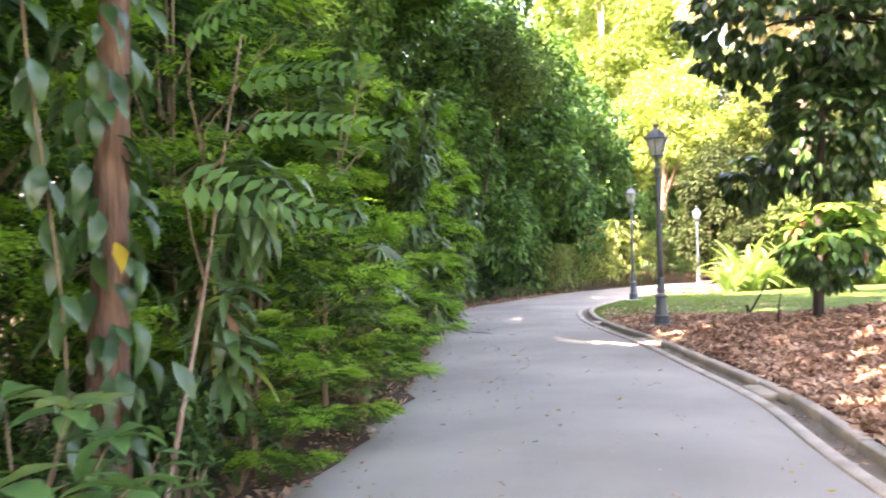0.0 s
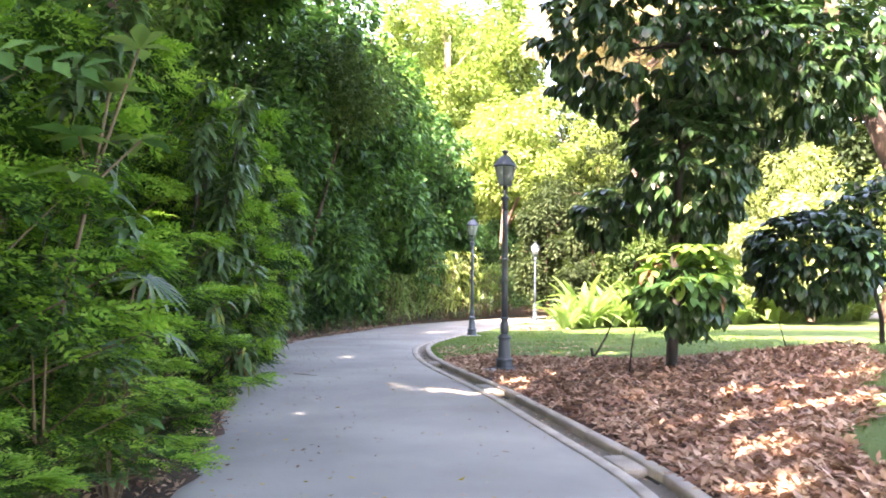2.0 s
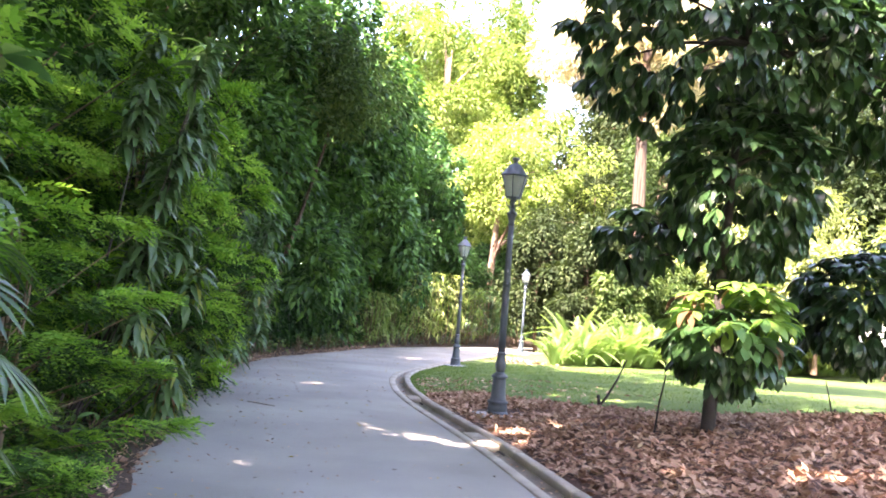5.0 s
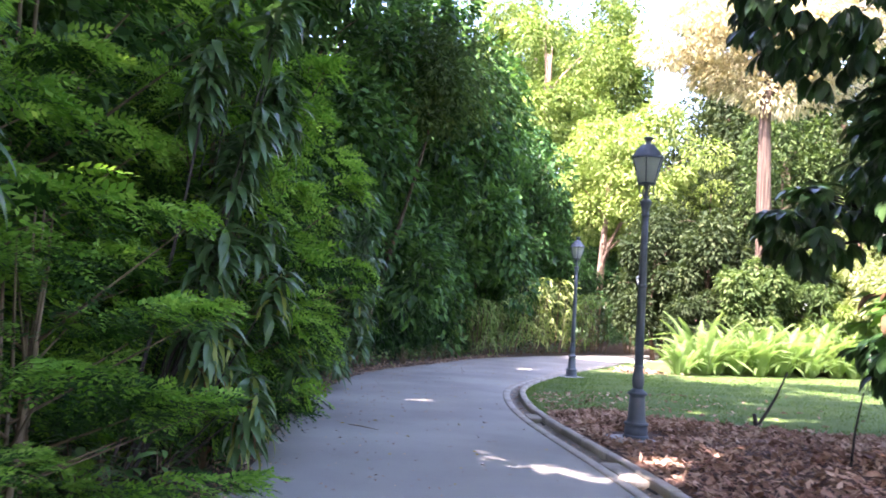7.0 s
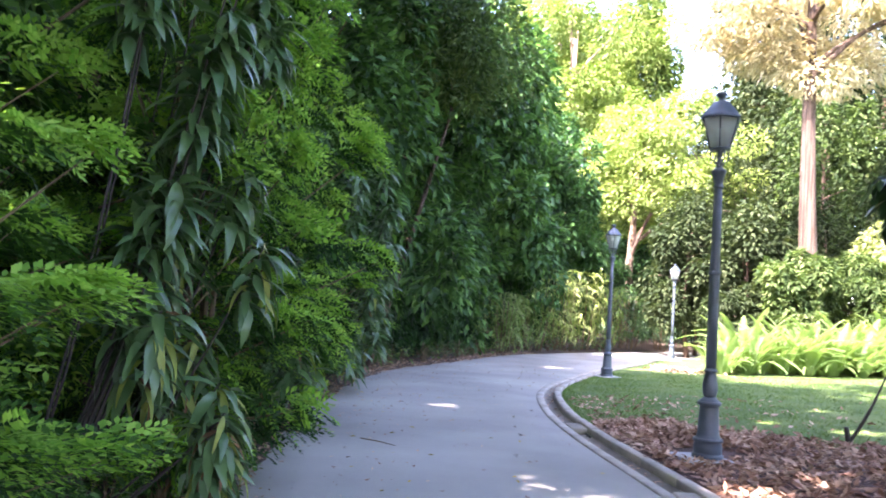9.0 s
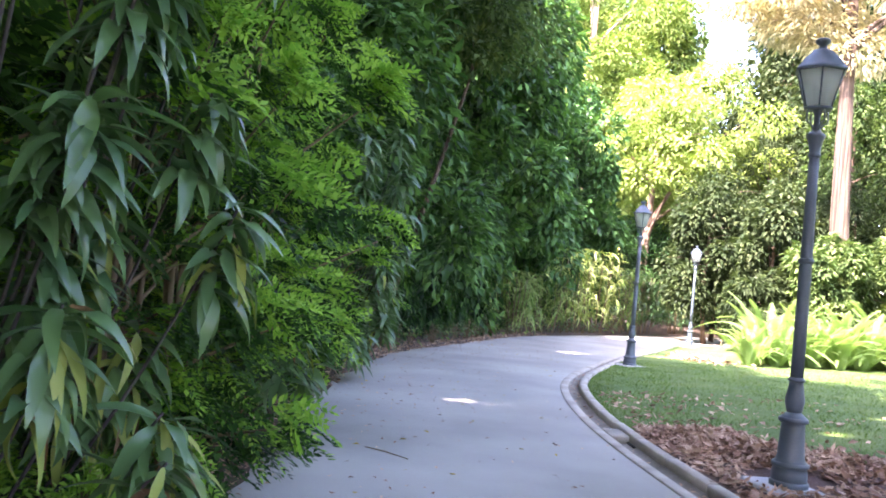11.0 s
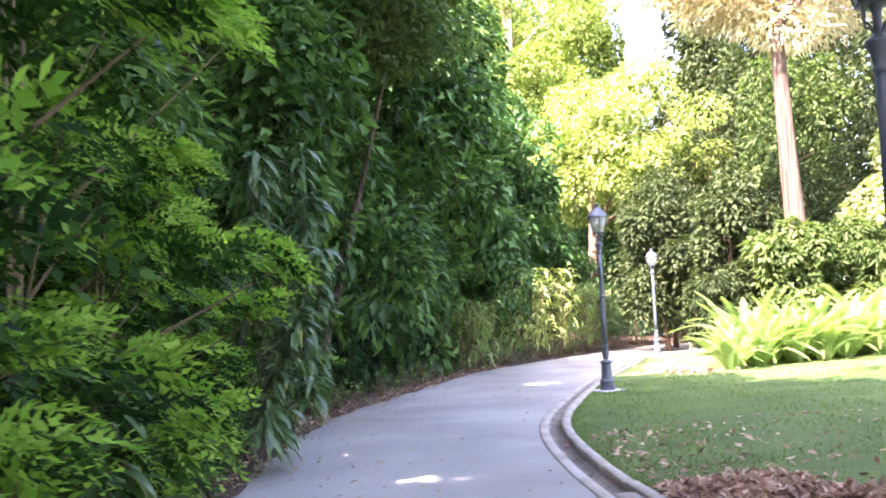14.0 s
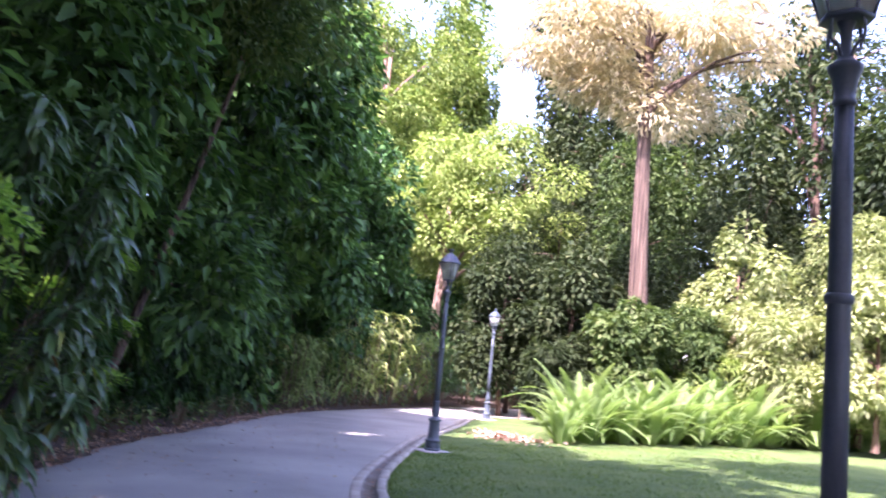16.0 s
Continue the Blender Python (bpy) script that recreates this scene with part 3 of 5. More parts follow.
def tree(name, seed, base, top, centre, radii, leaf, size, count, mat, label, category="tree", bark=None, r0=0.2, blobs=40, n_limbs=7,
         droop=0.35, gaps=False, blob_size=0.36, group="", low=-1.0, fork=0.45):
    r = np.random.default_rng(seed)
    ob = new(name)
    ob.location = base
    b = np.array(base, float)
    put("trunk", mesh("trunk", *limbs(r, (0, 0, -0.15), np.array(top) - b, np.array(centre) - b, radii, n_limbs, r0, fork), bark or M_BARK, True), ob)
    p, d = crown_points(r, np.array(centre, float), np.array(radii, float), blobs, count, blob_size, low)
    if gaps:
        s = shaded(p)
        p, d = p[s], d[s]
    D = d * [1, 1, 0.5] + r.normal(size=d.shape) * 0.35 + [0, 0, -droop]
    U = d * 0.5 + r.normal(size=d.shape) * 0.35 + [0, 0, 0.8]
    v, f = scatter(leaf, p - b, D, U, size * r.uniform(0.65, 1.2, len(p)), seed)
    put("crown", mesh("crown", v, f, mat), ob)
    return tagged(ob, label, category, group)


# the high canopy on the hedge side, whose shade lies over path and lawn
for i, (x, y, h, rx) in enumerate([(-5.5, -12, 15, 5.5), (-4.8, -4, 16, 5.2), (-4.2, 2.5, 15, 4.8), (-3.8, 8.6, 14.5, 5.8), (-4.6, 14.5, 16, 6.2), (-3.9, 20.5, 15, 4.8), (-5.0, 26, 14, 4.6)]):
    tree("canopy_tree", 100 + i, (x, y, 0.2), (x + 0.8, y, h * 0.75), (x + 2.2, y, h - 2.2), (rx, 4.6, 3.0), FACET, 0.62, 8500, M_DARK,
         "tall dark green rainforest tree among the hedge, its canopy there for shade", r0=0.24, blobs=90, gaps=True, group="tall trees among the hedge", blob_size=0.3)
# unseen trees added behind the hedge to close sun leaks on the path
for i, (x, y, h, rx) in enumerate([(-8.6, 3.5, 15, 4.6), (-8.4, 9.5, 15, 4.4), (-8.5, 15.5, 16, 4.2)]):
    tree("canopy_tree", 140 + i, (x, y, 0.3), (x + 0.6, y, h * 0.75), (x + 1.9, y, h - 2.4), (rx, 4.4, 2.8), FACET, 0.62, 7000, M_DARK,
         "tall dark green rainforest tree among the hedge, its canopy there for shade", r0=0.24, blobs=90, gaps=True, group="tall trees among the hedge", blob_size=0.3)
# added trees outside the view that hold sun and sky light off path and hedge
for i, (x, y, h) in enumerate([(9.0, 6.5, 15), (9.5, -9, 15), (4.0, -16, 17), (3.5, -7, 17), (11, 2, 15)]):
    tree("canopy_tree", 120 + i, (x, y, 0.6), (x, y, h * 0.75), (x - 0.5, y, h - 2.5), (5.0, 5.0, 3.2), FACET, 0.5, 7500, M_DARK,
         "tall dark green broadleaf tree beside the lawn, out of view, added for shade", r0=0.26, blobs=90, gaps=True, group="tall trees beside the lawn", blob_size=0.3)

# another unseen tree, placed so that its shadow covers the lawn
tree("canopy_tree", 130, (11.0, 17.5, 0.9), (9.3, 20.5, 10.5), (8.2, 22.8, 12.8), (5.4, 4.8, 2.3), FACET, 0.55, 8000, M_DARK,
     "tall spreading broadleaf tree added out of view to shade the lawn", r0=0.24, blobs=90, gaps=True, group="tall trees beside the lawn", blob_size=0.3, fork=0.8)

# understorey and tall trees along the hedge side
# the middle trees carry their sunlight in the leaf colour
for i, (x, y, h, w, m) in enumerate([(-4.6, 3.5, 6.0, 1.9, M_DARK), (-4.5, 8.0, 6.5, 2.0, M_DARK), (-4.4, 12.0, 6.5, 2.0, M_DARK), (-4.4, 16.0, 7.0, 2.1, M_MID), (-4.1, 20.0, 8.5, 2.2, M_MID), (-3.6, 24.0, 9.0, 2.3, M_MID),
                                     (-2.6, 28.0, 10.5, 2.6, M_MID), (-1.2, 31.5, 12.0, 2.9, M_MID), (-0.2, 35.2, 14, 3.1, M_MID), (1.2, 39.5, 14, 3.2, M_MID), (3.0, 44.5, 13, 3.2, M_DARK), (5.4, 50, 13, 3.4, M_DARK)]):
    tree("hedge_tree", 200 + i, (x, y, 0.15), (x + 0.2, y, h * 0.8), (x + 0.35, y, h * 0.52), (w, w * 1.15, h * 0.5), FACET, 0.21 + 0.014 * i, 14000, m,
         "leafy understorey tree growing in the hedge, tinted dark to sunlit", r0=0.12, blobs=44, gaps=True, blob_size=0.27, group="trees in the hedge")

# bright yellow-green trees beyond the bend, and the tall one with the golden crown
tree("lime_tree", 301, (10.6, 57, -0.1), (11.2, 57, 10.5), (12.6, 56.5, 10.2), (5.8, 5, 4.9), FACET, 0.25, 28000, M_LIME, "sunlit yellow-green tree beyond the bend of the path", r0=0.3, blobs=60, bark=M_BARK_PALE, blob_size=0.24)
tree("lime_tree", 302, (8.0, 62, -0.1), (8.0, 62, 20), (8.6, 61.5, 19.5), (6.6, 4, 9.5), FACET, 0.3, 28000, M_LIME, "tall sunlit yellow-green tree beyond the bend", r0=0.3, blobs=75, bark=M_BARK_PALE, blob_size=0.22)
tree("golden_tree", 303, (15.2, 43.3, 0.2), (15.0, 43.6, 16), (15.4, 43.5, 14.3), (6.2, 4.6, 3.7), SLIM, 0.36, 16000, M_GOLD, "tall tree with fissured reddish trunk and golden brown crown", r0=0.42, blobs=40, bark=M_BARK_RED, n_limbs=12, blob_size=0.3, fork=0.72)

# far trees that close the view
far = [(-2, 66, 20, 6), (3, 72, 26, 7), (11.0, 74, 28, 5), (22.5, 78, 22, 6), (23, 60, 26, 5.5), (29, 64, 28, 7), (27, 50, 24, 5), (34, 55, 28, 6.5), (27, 42, 19, 4.5), (33, 39, 22, 5.5), (38, 46, 26, 6),
       (-8, 52, 20, 6), (-8, 42, 20, 6), (-9, 32, 18, 6), (31, 28, 18, 5.5), (35, 18, 18, 6), (28, 8, 16, 6), (-9.5, 22, 16, 5.5), (-9.5, 12, 16, 6), (-9.5, 2, 16, 6), (-9, -12, 16, 6), (12, -24, 16, 7), (-4, -28, 16, 7), (24, -8, 16, 7), (8, 70, 27, 6)]
for i, (x, y, h, w) in enumerate(far):
    tree("woodland_tree", 400 + i, (x, y, 0.1), (x, y, h * 0.8), (x, y, h * 0.5), (w, w, h * 0.5), FACET, 0.42 if y > 36 else 0.6, 11500 if y > 36 else 4500, M_DUSK if x > 12 or i % 2 else M_FAR,
         "tall leafy tree of the dense distant woodland", r0=0.3, blobs=80, blob_size=0.22, group="distant woodland")
# the solid wall of forest behind them
for i, (x, y, h, w) in enumerate([(-14, 84, 27, 9), (0, 88, 35, 9), (11, 92, 36, 9), (24, 90, 20, 9), (33, 84, 31, 9), (43, 76, 30, 9), (50, 64, 28, 9), (54, 50, 27, 9), (18, 84, 17, 7), (28, 76, 27, 7)]):
    tree("forest_tree", 480 + i, (x, y, -0.1), (x, y, h * 0.8), (x, y, h * 0.5), (w, w, h * 0.5), FACET, 1.0, 4500, (M_FAR, M_DUSK)[i % 2], "tall dark tree in the forest wall behind the garden", r0=0.35, blobs=110, blob_size=0.2, group="forest wall")
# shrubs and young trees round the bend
# pale leaves paint the sunny side, dark olive ones the shaded depth
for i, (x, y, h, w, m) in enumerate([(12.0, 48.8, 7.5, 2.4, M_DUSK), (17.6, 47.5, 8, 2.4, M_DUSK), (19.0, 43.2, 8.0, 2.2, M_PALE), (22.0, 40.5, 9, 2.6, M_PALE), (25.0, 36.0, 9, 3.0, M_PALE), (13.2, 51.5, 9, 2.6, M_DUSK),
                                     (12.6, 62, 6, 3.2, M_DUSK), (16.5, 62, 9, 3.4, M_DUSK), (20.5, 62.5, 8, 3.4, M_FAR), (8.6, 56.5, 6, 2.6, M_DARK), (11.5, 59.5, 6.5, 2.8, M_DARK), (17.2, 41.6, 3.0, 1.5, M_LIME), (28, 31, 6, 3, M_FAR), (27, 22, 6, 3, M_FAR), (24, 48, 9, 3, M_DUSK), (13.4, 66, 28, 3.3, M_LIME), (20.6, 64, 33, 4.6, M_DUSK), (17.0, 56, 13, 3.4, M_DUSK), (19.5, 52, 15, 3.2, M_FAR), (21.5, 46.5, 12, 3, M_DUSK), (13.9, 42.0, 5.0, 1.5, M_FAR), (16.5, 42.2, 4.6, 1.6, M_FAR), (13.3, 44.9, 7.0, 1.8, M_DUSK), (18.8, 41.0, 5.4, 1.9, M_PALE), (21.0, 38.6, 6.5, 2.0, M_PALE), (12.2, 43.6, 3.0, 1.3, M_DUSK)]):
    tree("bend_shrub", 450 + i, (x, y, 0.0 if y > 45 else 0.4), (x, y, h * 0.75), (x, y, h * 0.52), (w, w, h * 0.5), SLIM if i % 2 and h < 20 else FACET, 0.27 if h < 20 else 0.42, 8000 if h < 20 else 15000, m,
         "bushy shrub round the bend of the path, coloured for sun and shade", "shrub", r0=0.1, blobs=34, blob_size=0.3, group="shrubs round the bend")


tree("leaning_tree", 310, (-0.9, 30.4, 0.1), (0.75, 29.9, 6.2), (0.6, 30.2, 7.6), (2.2, 2.4, 2.0), FACET, 0.2, 6000, M_FAR, "leaning reddish trunk rising out of the hedge", r0=0.085, blobs=40, bark=M_BARK_RED, gaps=True, n_limbs=1, fork=0.95)

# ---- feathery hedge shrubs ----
# young growth, brightened beyond its own green to look sunlit
M_TIP = leaf_mat("sunlit_young_feathery_leaf", [(0.07, 0.19, 0.025), (0.16, 0.34, 0.05), (0.28, 0.48, 0.085), (0.42, 0.60, 0.15)], 0.5, 0.5)


def plume(length=0.24, pairs=6, leaflet=0.075, droop=0.35, seed=0):
    """A small flat branchlet along +x with narrow leaflets in pairs and one at the tip."""
    r = np.random.default_rng(seed)
    v, f = [], []

    def leaflet_at(p, ang, size):
        c, d, n = math.cos(ang), math.sin(ang), len(v)
        w, tilt = size * 0.23, r.uniform(-0.3, 0.2)
        v.extend([p, (p[0] + c * size * 0.5 - d * w, p[1] + d * size * 0.5 + c * w, p[2] + tilt * size * 0.5), (p[0] + c * size, p[1] + d * size, p[2] + tilt * size - 0.1 * size),
                  (p[0] + c * size * 0.5 + d * w, p[1] + d * size * 0.5 - c * w, p[2] + tilt * size * 0.4)])
        f.extend([(n, n + 1, n + 2), (n, n + 2, n + 3)])

    for i in range(pairs):
        t = (i + 0.5) / pairs
        p = (length * t, 0.0, -droop * length * t * t)
        for side in (-1, 1):
            leaflet_at(p, side * r.uniform(0.7, 1.1) * (1.1 - 0.4 * t), leaflet * (1.1 - 0.45 * t) * r.uniform(0.8, 1.2))
    leaflet_at((length * 0.95, 0.0, -droop * length), 0.0, leaflet * 0.7)
    return np.array(v), np.array(f)


PLUMES = [plume(seed=s) for s in (1, 2, 3, 4)]


def feathery_shrub(seed, height, radius, lobes=15, per=96):
    """Stems carrying tiers of flat, outward-reaching pads of fine leaflets, with dark gaps between the tiers."""
    r = np.random.default_rng(seed)
    ob = new("feathery_shrub")
    wood, P, D, U, tip = [], [], [], [], []
    for b in range(lobes):
        z0 = height * (0.1 + 0.86 * (b + r.uniform(0, 0.9)) / lobes)
        az = b * 2.39996 + r.uniform(-0.4, 0.4)
        long_ = r.uniform(0.7, 1.05)
        wide = long_ * r.uniform(0.36, 0.5)
        reach = radius * r.uniform(0.85, 1.15) * (1 - 0.4 * (z0 / height) ** 3) * (0.45 + 0.55 * min(1.0, z0 / 1.0))
        out = np.array([math.cos(az), math.sin(az), 0])
        side = np.array([-out[1], out[0], 0])
        rise = r.uniform(-0.12, 0.3)
        end = out * reach + [0, 0, z0]
        start = out * max(0.05, reach - long_) + [0, 0, z0 - rise * long_]
        u = np.linspace(0, 1, 6)[:, None]
        wood.append(tube(np.array([0, 0, z0 * 0.6]) * (1 - u) + end * u, np.linspace(0.014, 0.003, 6), 4))
        for k in range(per):
            t = r.uniform(0, 1) ** 0.75
            half = wide * (0.35 + 0.65 * math.sin(min(1.0, t * 1.15 + 0.1) * math.pi) ** 0.6 if t < 0.92 else 0.2)
            lat = r.uniform(-1, 1)
            lift = r.uniform(-0.2, 0.06) * (1 - 0.55 * t) + 0.1 * (1 - lat * lat)
            P.append(start + (end - start) * t + side * lat * half + [0, 0, lift])
            D.append(out * (0.5 + 0.6 * t) + side * lat * 0.9 + [0, 0, r.uniform(-0.45, 0.45)])
            U.append(np.array([0, 0, 1.0]) + out * 0.5 + r.normal(size=3) * 0.4)
            # upper and outer sprays get the brighter leaf, painting light onto the pads
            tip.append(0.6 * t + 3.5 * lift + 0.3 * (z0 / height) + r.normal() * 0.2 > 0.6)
    t = np.linspace(0, 1, 7)[:, None]
    for k in range(3):
        e = np.array([r.uniform(-0.25, 0.25), r.uniform(-0.25, 0.25), height * 0.9])
        wood.append(tube(e * t, np.linspace(0.03, 0.008, 7), 5))
    P, D, U, tip = np.array(P), np.array(D), np.array(U), np.array(tip)
    S = r.uniform(0.65, 1.1, len(P))
    put("branchwork", mesh("branchwork", *join(*wood), M_TWIG), ob)
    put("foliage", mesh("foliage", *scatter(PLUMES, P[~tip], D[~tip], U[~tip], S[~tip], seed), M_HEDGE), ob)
    put("young_growth", mesh("young_growth", *scatter(PLUMES, P[tip], D[tip], U[tip], S[tip], seed), M_TIP), ob, "bright green young growth, tops coloured as if sunlit")
    return tagged(ob, "dense feathery green hedge shrub, young tips brightened as if sunlit", "shrub", "feathery hedge shrubs")


def turned(x, y, z, rz, s, sz=None):
    return pose(x, y, z, 0, 0, rz) @ Matrix.Diagonal((s, s, sz or s, 1))


proto = [feathery_shrub(21, 2.6, 1.25), feathery_shrub(22, 3.2, 1.3), feathery_shrub(23, 1.5, 1.0, 11, 80), feathery_shrub(24, 2.9, 1.2)]
front = []
hy = 3.6
while hy < 28.5:
    front.append(hy)
    hy += rng.uniform(0.95, 1.35)
for i, y in enumerate(front):
    near_strap = min(abs(y - 15.0), abs(y - 25.4), abs(y - 8.9), abs(y - 12.2))
    back = 1.95 if y < 9.3 else 0.6 if near_strap > 0.95 else 1.5
    m = turned(float(x_left(y)) - back - rng.uniform(0, 0.25), y, 0.08, rng.uniform(0, 360), rng.uniform(0.9, 1.12))
    src = proto[(0, 1, 3)[i % 3]]
    if i < 3:
        src.matrix_basis = m
    else:
        copy_thing(src, m)
for x, y, s, sz in ((-0.9, 13.1, 0.8, 0.56), (-1.1, 18.0, 1.1, 1.45), (-1.2, 19.7, 1.0, 1.45), (-1.0, 16.7, 0.8, 1.35), (-0.72, 10.2, 0.62, 0.4), (-0.75, 11.9, 0.6, 0.36), (-0.95, 9.0, 0.6, 0.35), (-1.05, 17.2, 0.85, 1.3), (-1.25, 20.9, 0.95, 1.0)):
    copy_thing(proto[1], turned(x, y, 0.08, 40 * y, s, sz))
for i in range(8):
    y = 9.6 + i * 2.2 + rng.uniform(-0.5, 0.5)
    m = turned(float(x_left(y)) - 0.62 - rng.uniform(0, 0.15), y, 0.04, rng.uniform(0, 360), rng.uniform(0.5, 0.7))
    if i == 0:
        proto[2].matrix_basis = m
    else:
        copy_thing(proto[2], m)
for i in range(7):
    y = 9.0 + i * 2.3 + rng.uniform(-0.4, 0.4)
    copy_thing(proto[i % 2], turned(float(x_left(y)) - 1.75 - rng.uniform(0, 0.3), y, 0.12, rng.uniform(0, 360), 1.4, 1.1 if y > 16.5 else 1.7))

# rounded leafy shrubs where the hedge runs on round the bend
def leafy_shrub(seed, mat, kind, size):
    r = np.random.default_rng(seed)
    ob = new("leafy_shrub")
    p, d = crown_points(r, np.array([0, 0, 1.15]), np.array([1.1, 1.1, 1.2]), 40, 3000, 0.3)
    p[:, 2] = np.maximum(p[:, 2], 0.03)
    put("branchwork", mesh("branchwork", *join(*[tube(np.array([(0, 0, -0.1), (a * 0.5, b_ * 0.5, 0.9), (a, b_, 1.9)]), [0.025, 0.018, 0.006], 5) for a, b_ in r.uniform(-0.7, 0.7, (7, 2))]), M_TWIG), ob)
    put("foliage", mesh("foliage", *scatter(kind, p, d + r.normal(size=d.shape) * 0.4 + [0, 0, -0.4], d * 0.4 + r.normal(size=d.shape) * 0.3 + [0, 0, 0.8], size * r.uniform(0.6, 1.2, len(p)), seed), mat), ob)
    return tagged(ob, "rounded dark leafy shrub at the path's edge", "shrub", "leafy shrubs along the path")


leafy = [leafy_shrub(25, M_DARK, FACET, 0.2), leafy_shrub(26, M_DARK, SLIM, 0.3), leafy_shrub(27, M_HEDGE, FACET, 0.17)]
ns, y = 0, 20.5
while y < 53:
    for row in range(2):
        if row == 0 and (abs(y - 25.4) < 1.4 or y > 42):
            continue
        m = turned(float(x_left(y)) - 0.95 - 1.3 * row - rng.uniform(0, 0.3), y + rng.uniform(-0.2, 0.2), float(z_road(y)) + 0.05, rng.uniform(0, 360), (0.72, 1.15)[row] * rng.uniform(0.85, 1.15), (0.6, 1.7)[row] * rng.uniform(0.8, 1.2))
        if ns < 3:
            leafy[ns].matrix_basis = m
        else:
            copy_thing(leafy[int(rng.integers(0, 3))], m)
        ns += 1
    y += 1.5 if y < 28 else 1.25

for k, (x, y, s) in enumerate([(-1.3, 8.3, 0.5), (-1.7, 7.2, 0.6), (-1.15, 9.2, 0.42)]):
    copy_thing(leafy[(0, 2)[k % 2]], turned(x, y, 0.06, 70 * k, s))

# ---- strap-leaved plants ----
STRAPS = [mesh("strap_leaf", *blade(0.45, 0.1, 8, d, 0.2, 0.42, w, 0.8), M_STRAP, True) for d, w in ((1.1, 0.006), (1.4, 0.009), (0.9, 0.004), (1.65, 0.012))]
STRAP_Y = mesh("strap_leaf_yellow", *blade(0.5, 0.07, 7, 1.7, 0.25, 0.4, 0.012, 0.6), M_OLIVE, True)
STRAP_D = mesh("strap_leaf_dry", *blade(0.45, 0.06, 7, 1.8, 0.3, 0.4, 0.015, 0.6), M_WITHER, True)


def aim(p, d, roll=0.0, s=1.0):
    """The pose that lays +x along d with +z upwards."""
    d = Vector(d).normalized()
    y = Vector((0, 0, 1)).cross(d).normalized()
    z = d.cross(y)
    m = Matrix((d, y, z)).transposed().to_4x4()
    return Matrix.Translation(p) @ m @ Matrix.Rotation(roll, 4, "X") @ Matrix.Scale(s, 4)


def strap_plant(seed, heads, leaves, label, size=1.0, old=0.1, facing=0.0):
    """Several leaning canes, each ending in a head of long drooping leaves."""
    r = np.random.default_rng(seed)
    ob = new("strap_leaf_plant")
    for hx, hy_, hz in heads:
        t = np.linspace(0, 1, 7)[:, None]
        q = np.array([[-0.5 + hx * 0.2, hy_ * 0.6, -0.1]]) * (1 - t) + np.array([[hx, hy_, hz]]) * t + np.array([[0.08, 0, 0]]) * np.sin(t * 3.1)
        put("cane", mesh("cane", *tube(q, np.linspace(0.011, 0.006, 7), 5), M_DARKWOOD), ob)
        for k in range(leaves):
            az = k * 2.39996 + r.uniform(-0.3, 0.3)
            el = r.uniform(-0.6, 0.75)
            d = (math.cos(az) * math.cos(el) + facing, math.sin(az) * math.cos(el), math.sin(el))
            u = r.uniform()
            me = STRAP_Y if (u < old and hz < 1.9) else STRAP_D if (u < old * 1.5 and hz < 1.5) else STRAPS[int(r.integers(0, 4))]
            lf = put("leaf", me, ob)
            lf.matrix_basis = aim((hx - 0.1 * (k / leaves), hy_, hz - 0.4 * (k / leaves)), d, r.uniform(-0.4, 0.4), size * r.uniform(0.7, 1.15))
    return tagged(ob, label, "plant", "strap-leaved plants in the hedge")


def heads_in(seed, n, dx, dy, z0, z1):
    r = np.random.default_rng(seed)
    return [(r.uniform(*dx), r.uniform(*dy), z0 + (z1 - z0) * (k + r.uniform(0, 0.8)) / n) for k in range(n)]


p = strap_plant(31, heads_in(1, 26, (0.0, 0.65), (-0.6, 0.8), 0.6, 4.2), 50, "tall dracaena with long drooping blue-green strap leaves, some yellowing", 0.72, 0.2, 0.35)
p.location = (-0.88, 15.8, 0.1)
p = strap_plant(32, heads_in(2, 24, (0.2, 0.95), (-1.3, 1.1), 0.5, 3.8), 40, "dense dracaena clump with narrow drooping dark leaves", 0.85, 0.05, 0.3)
p.location = (-0.95, 25.4, 0.1)
p = strap_plant(33, heads_in(3, 7, (0.0, 0.6), (-0.6, 0.6), 0.6, 2.4), 30, "dracaena with drooping strap leaves deep in the hedge", 0.95, 0.12, 0.3)
p.location = (-1.3, 9.1, 0.1)
p = strap_plant(34, heads_in(4, 6, (0.1, 0.6), (-0.5, 0.5), 0.6, 1.5), 30, "low dracaena with hanging grey-green leaves", 0.8, 0.08, 0.3)
p.location = (-1.0, 19.4, 0.1)
p = strap_plant(35, heads_in(5, 10, (0.1, 0.6), (-0.7, 0.5), 1.0, 4.4), 34, "tall dracaena with long drooping strap leaves", 0.78, 0.08, 0.2)
p.location = (-1.45, 12.3, 0.1)

# fan palm
FANS = mesh("fan_leaf", *fan_leaf(), M_STRAP, True)
palm = new("fan_palm")
palm.location = (-0.85, 11.2, 0.1)
tagged(palm, "small fan palm with narrow spread fingers", "palm")
stalks = []
for k, (dx, dy, dz, rz) in enumerate([(0.5, -0.25, 1.45, -20), (0.55, 0.05, 1.1, 10), (0.35, 0.3, 1.6, 50), (0.25, -0.4, 1.0, -50), (0.4, 0.2, 0.8, 30)]):
    stalks.append(tube(np.array([[0, 0, 0.1]]) + np.array([[dx, dy, dz]]) * np.linspace(0, 1, 5)[:, None], 0.008, 4))
    lf = put("fan_leaf", FANS, palm)
    lf.matrix_basis = pose(dx, dy, dz + 0.1, 0, 35, rz)
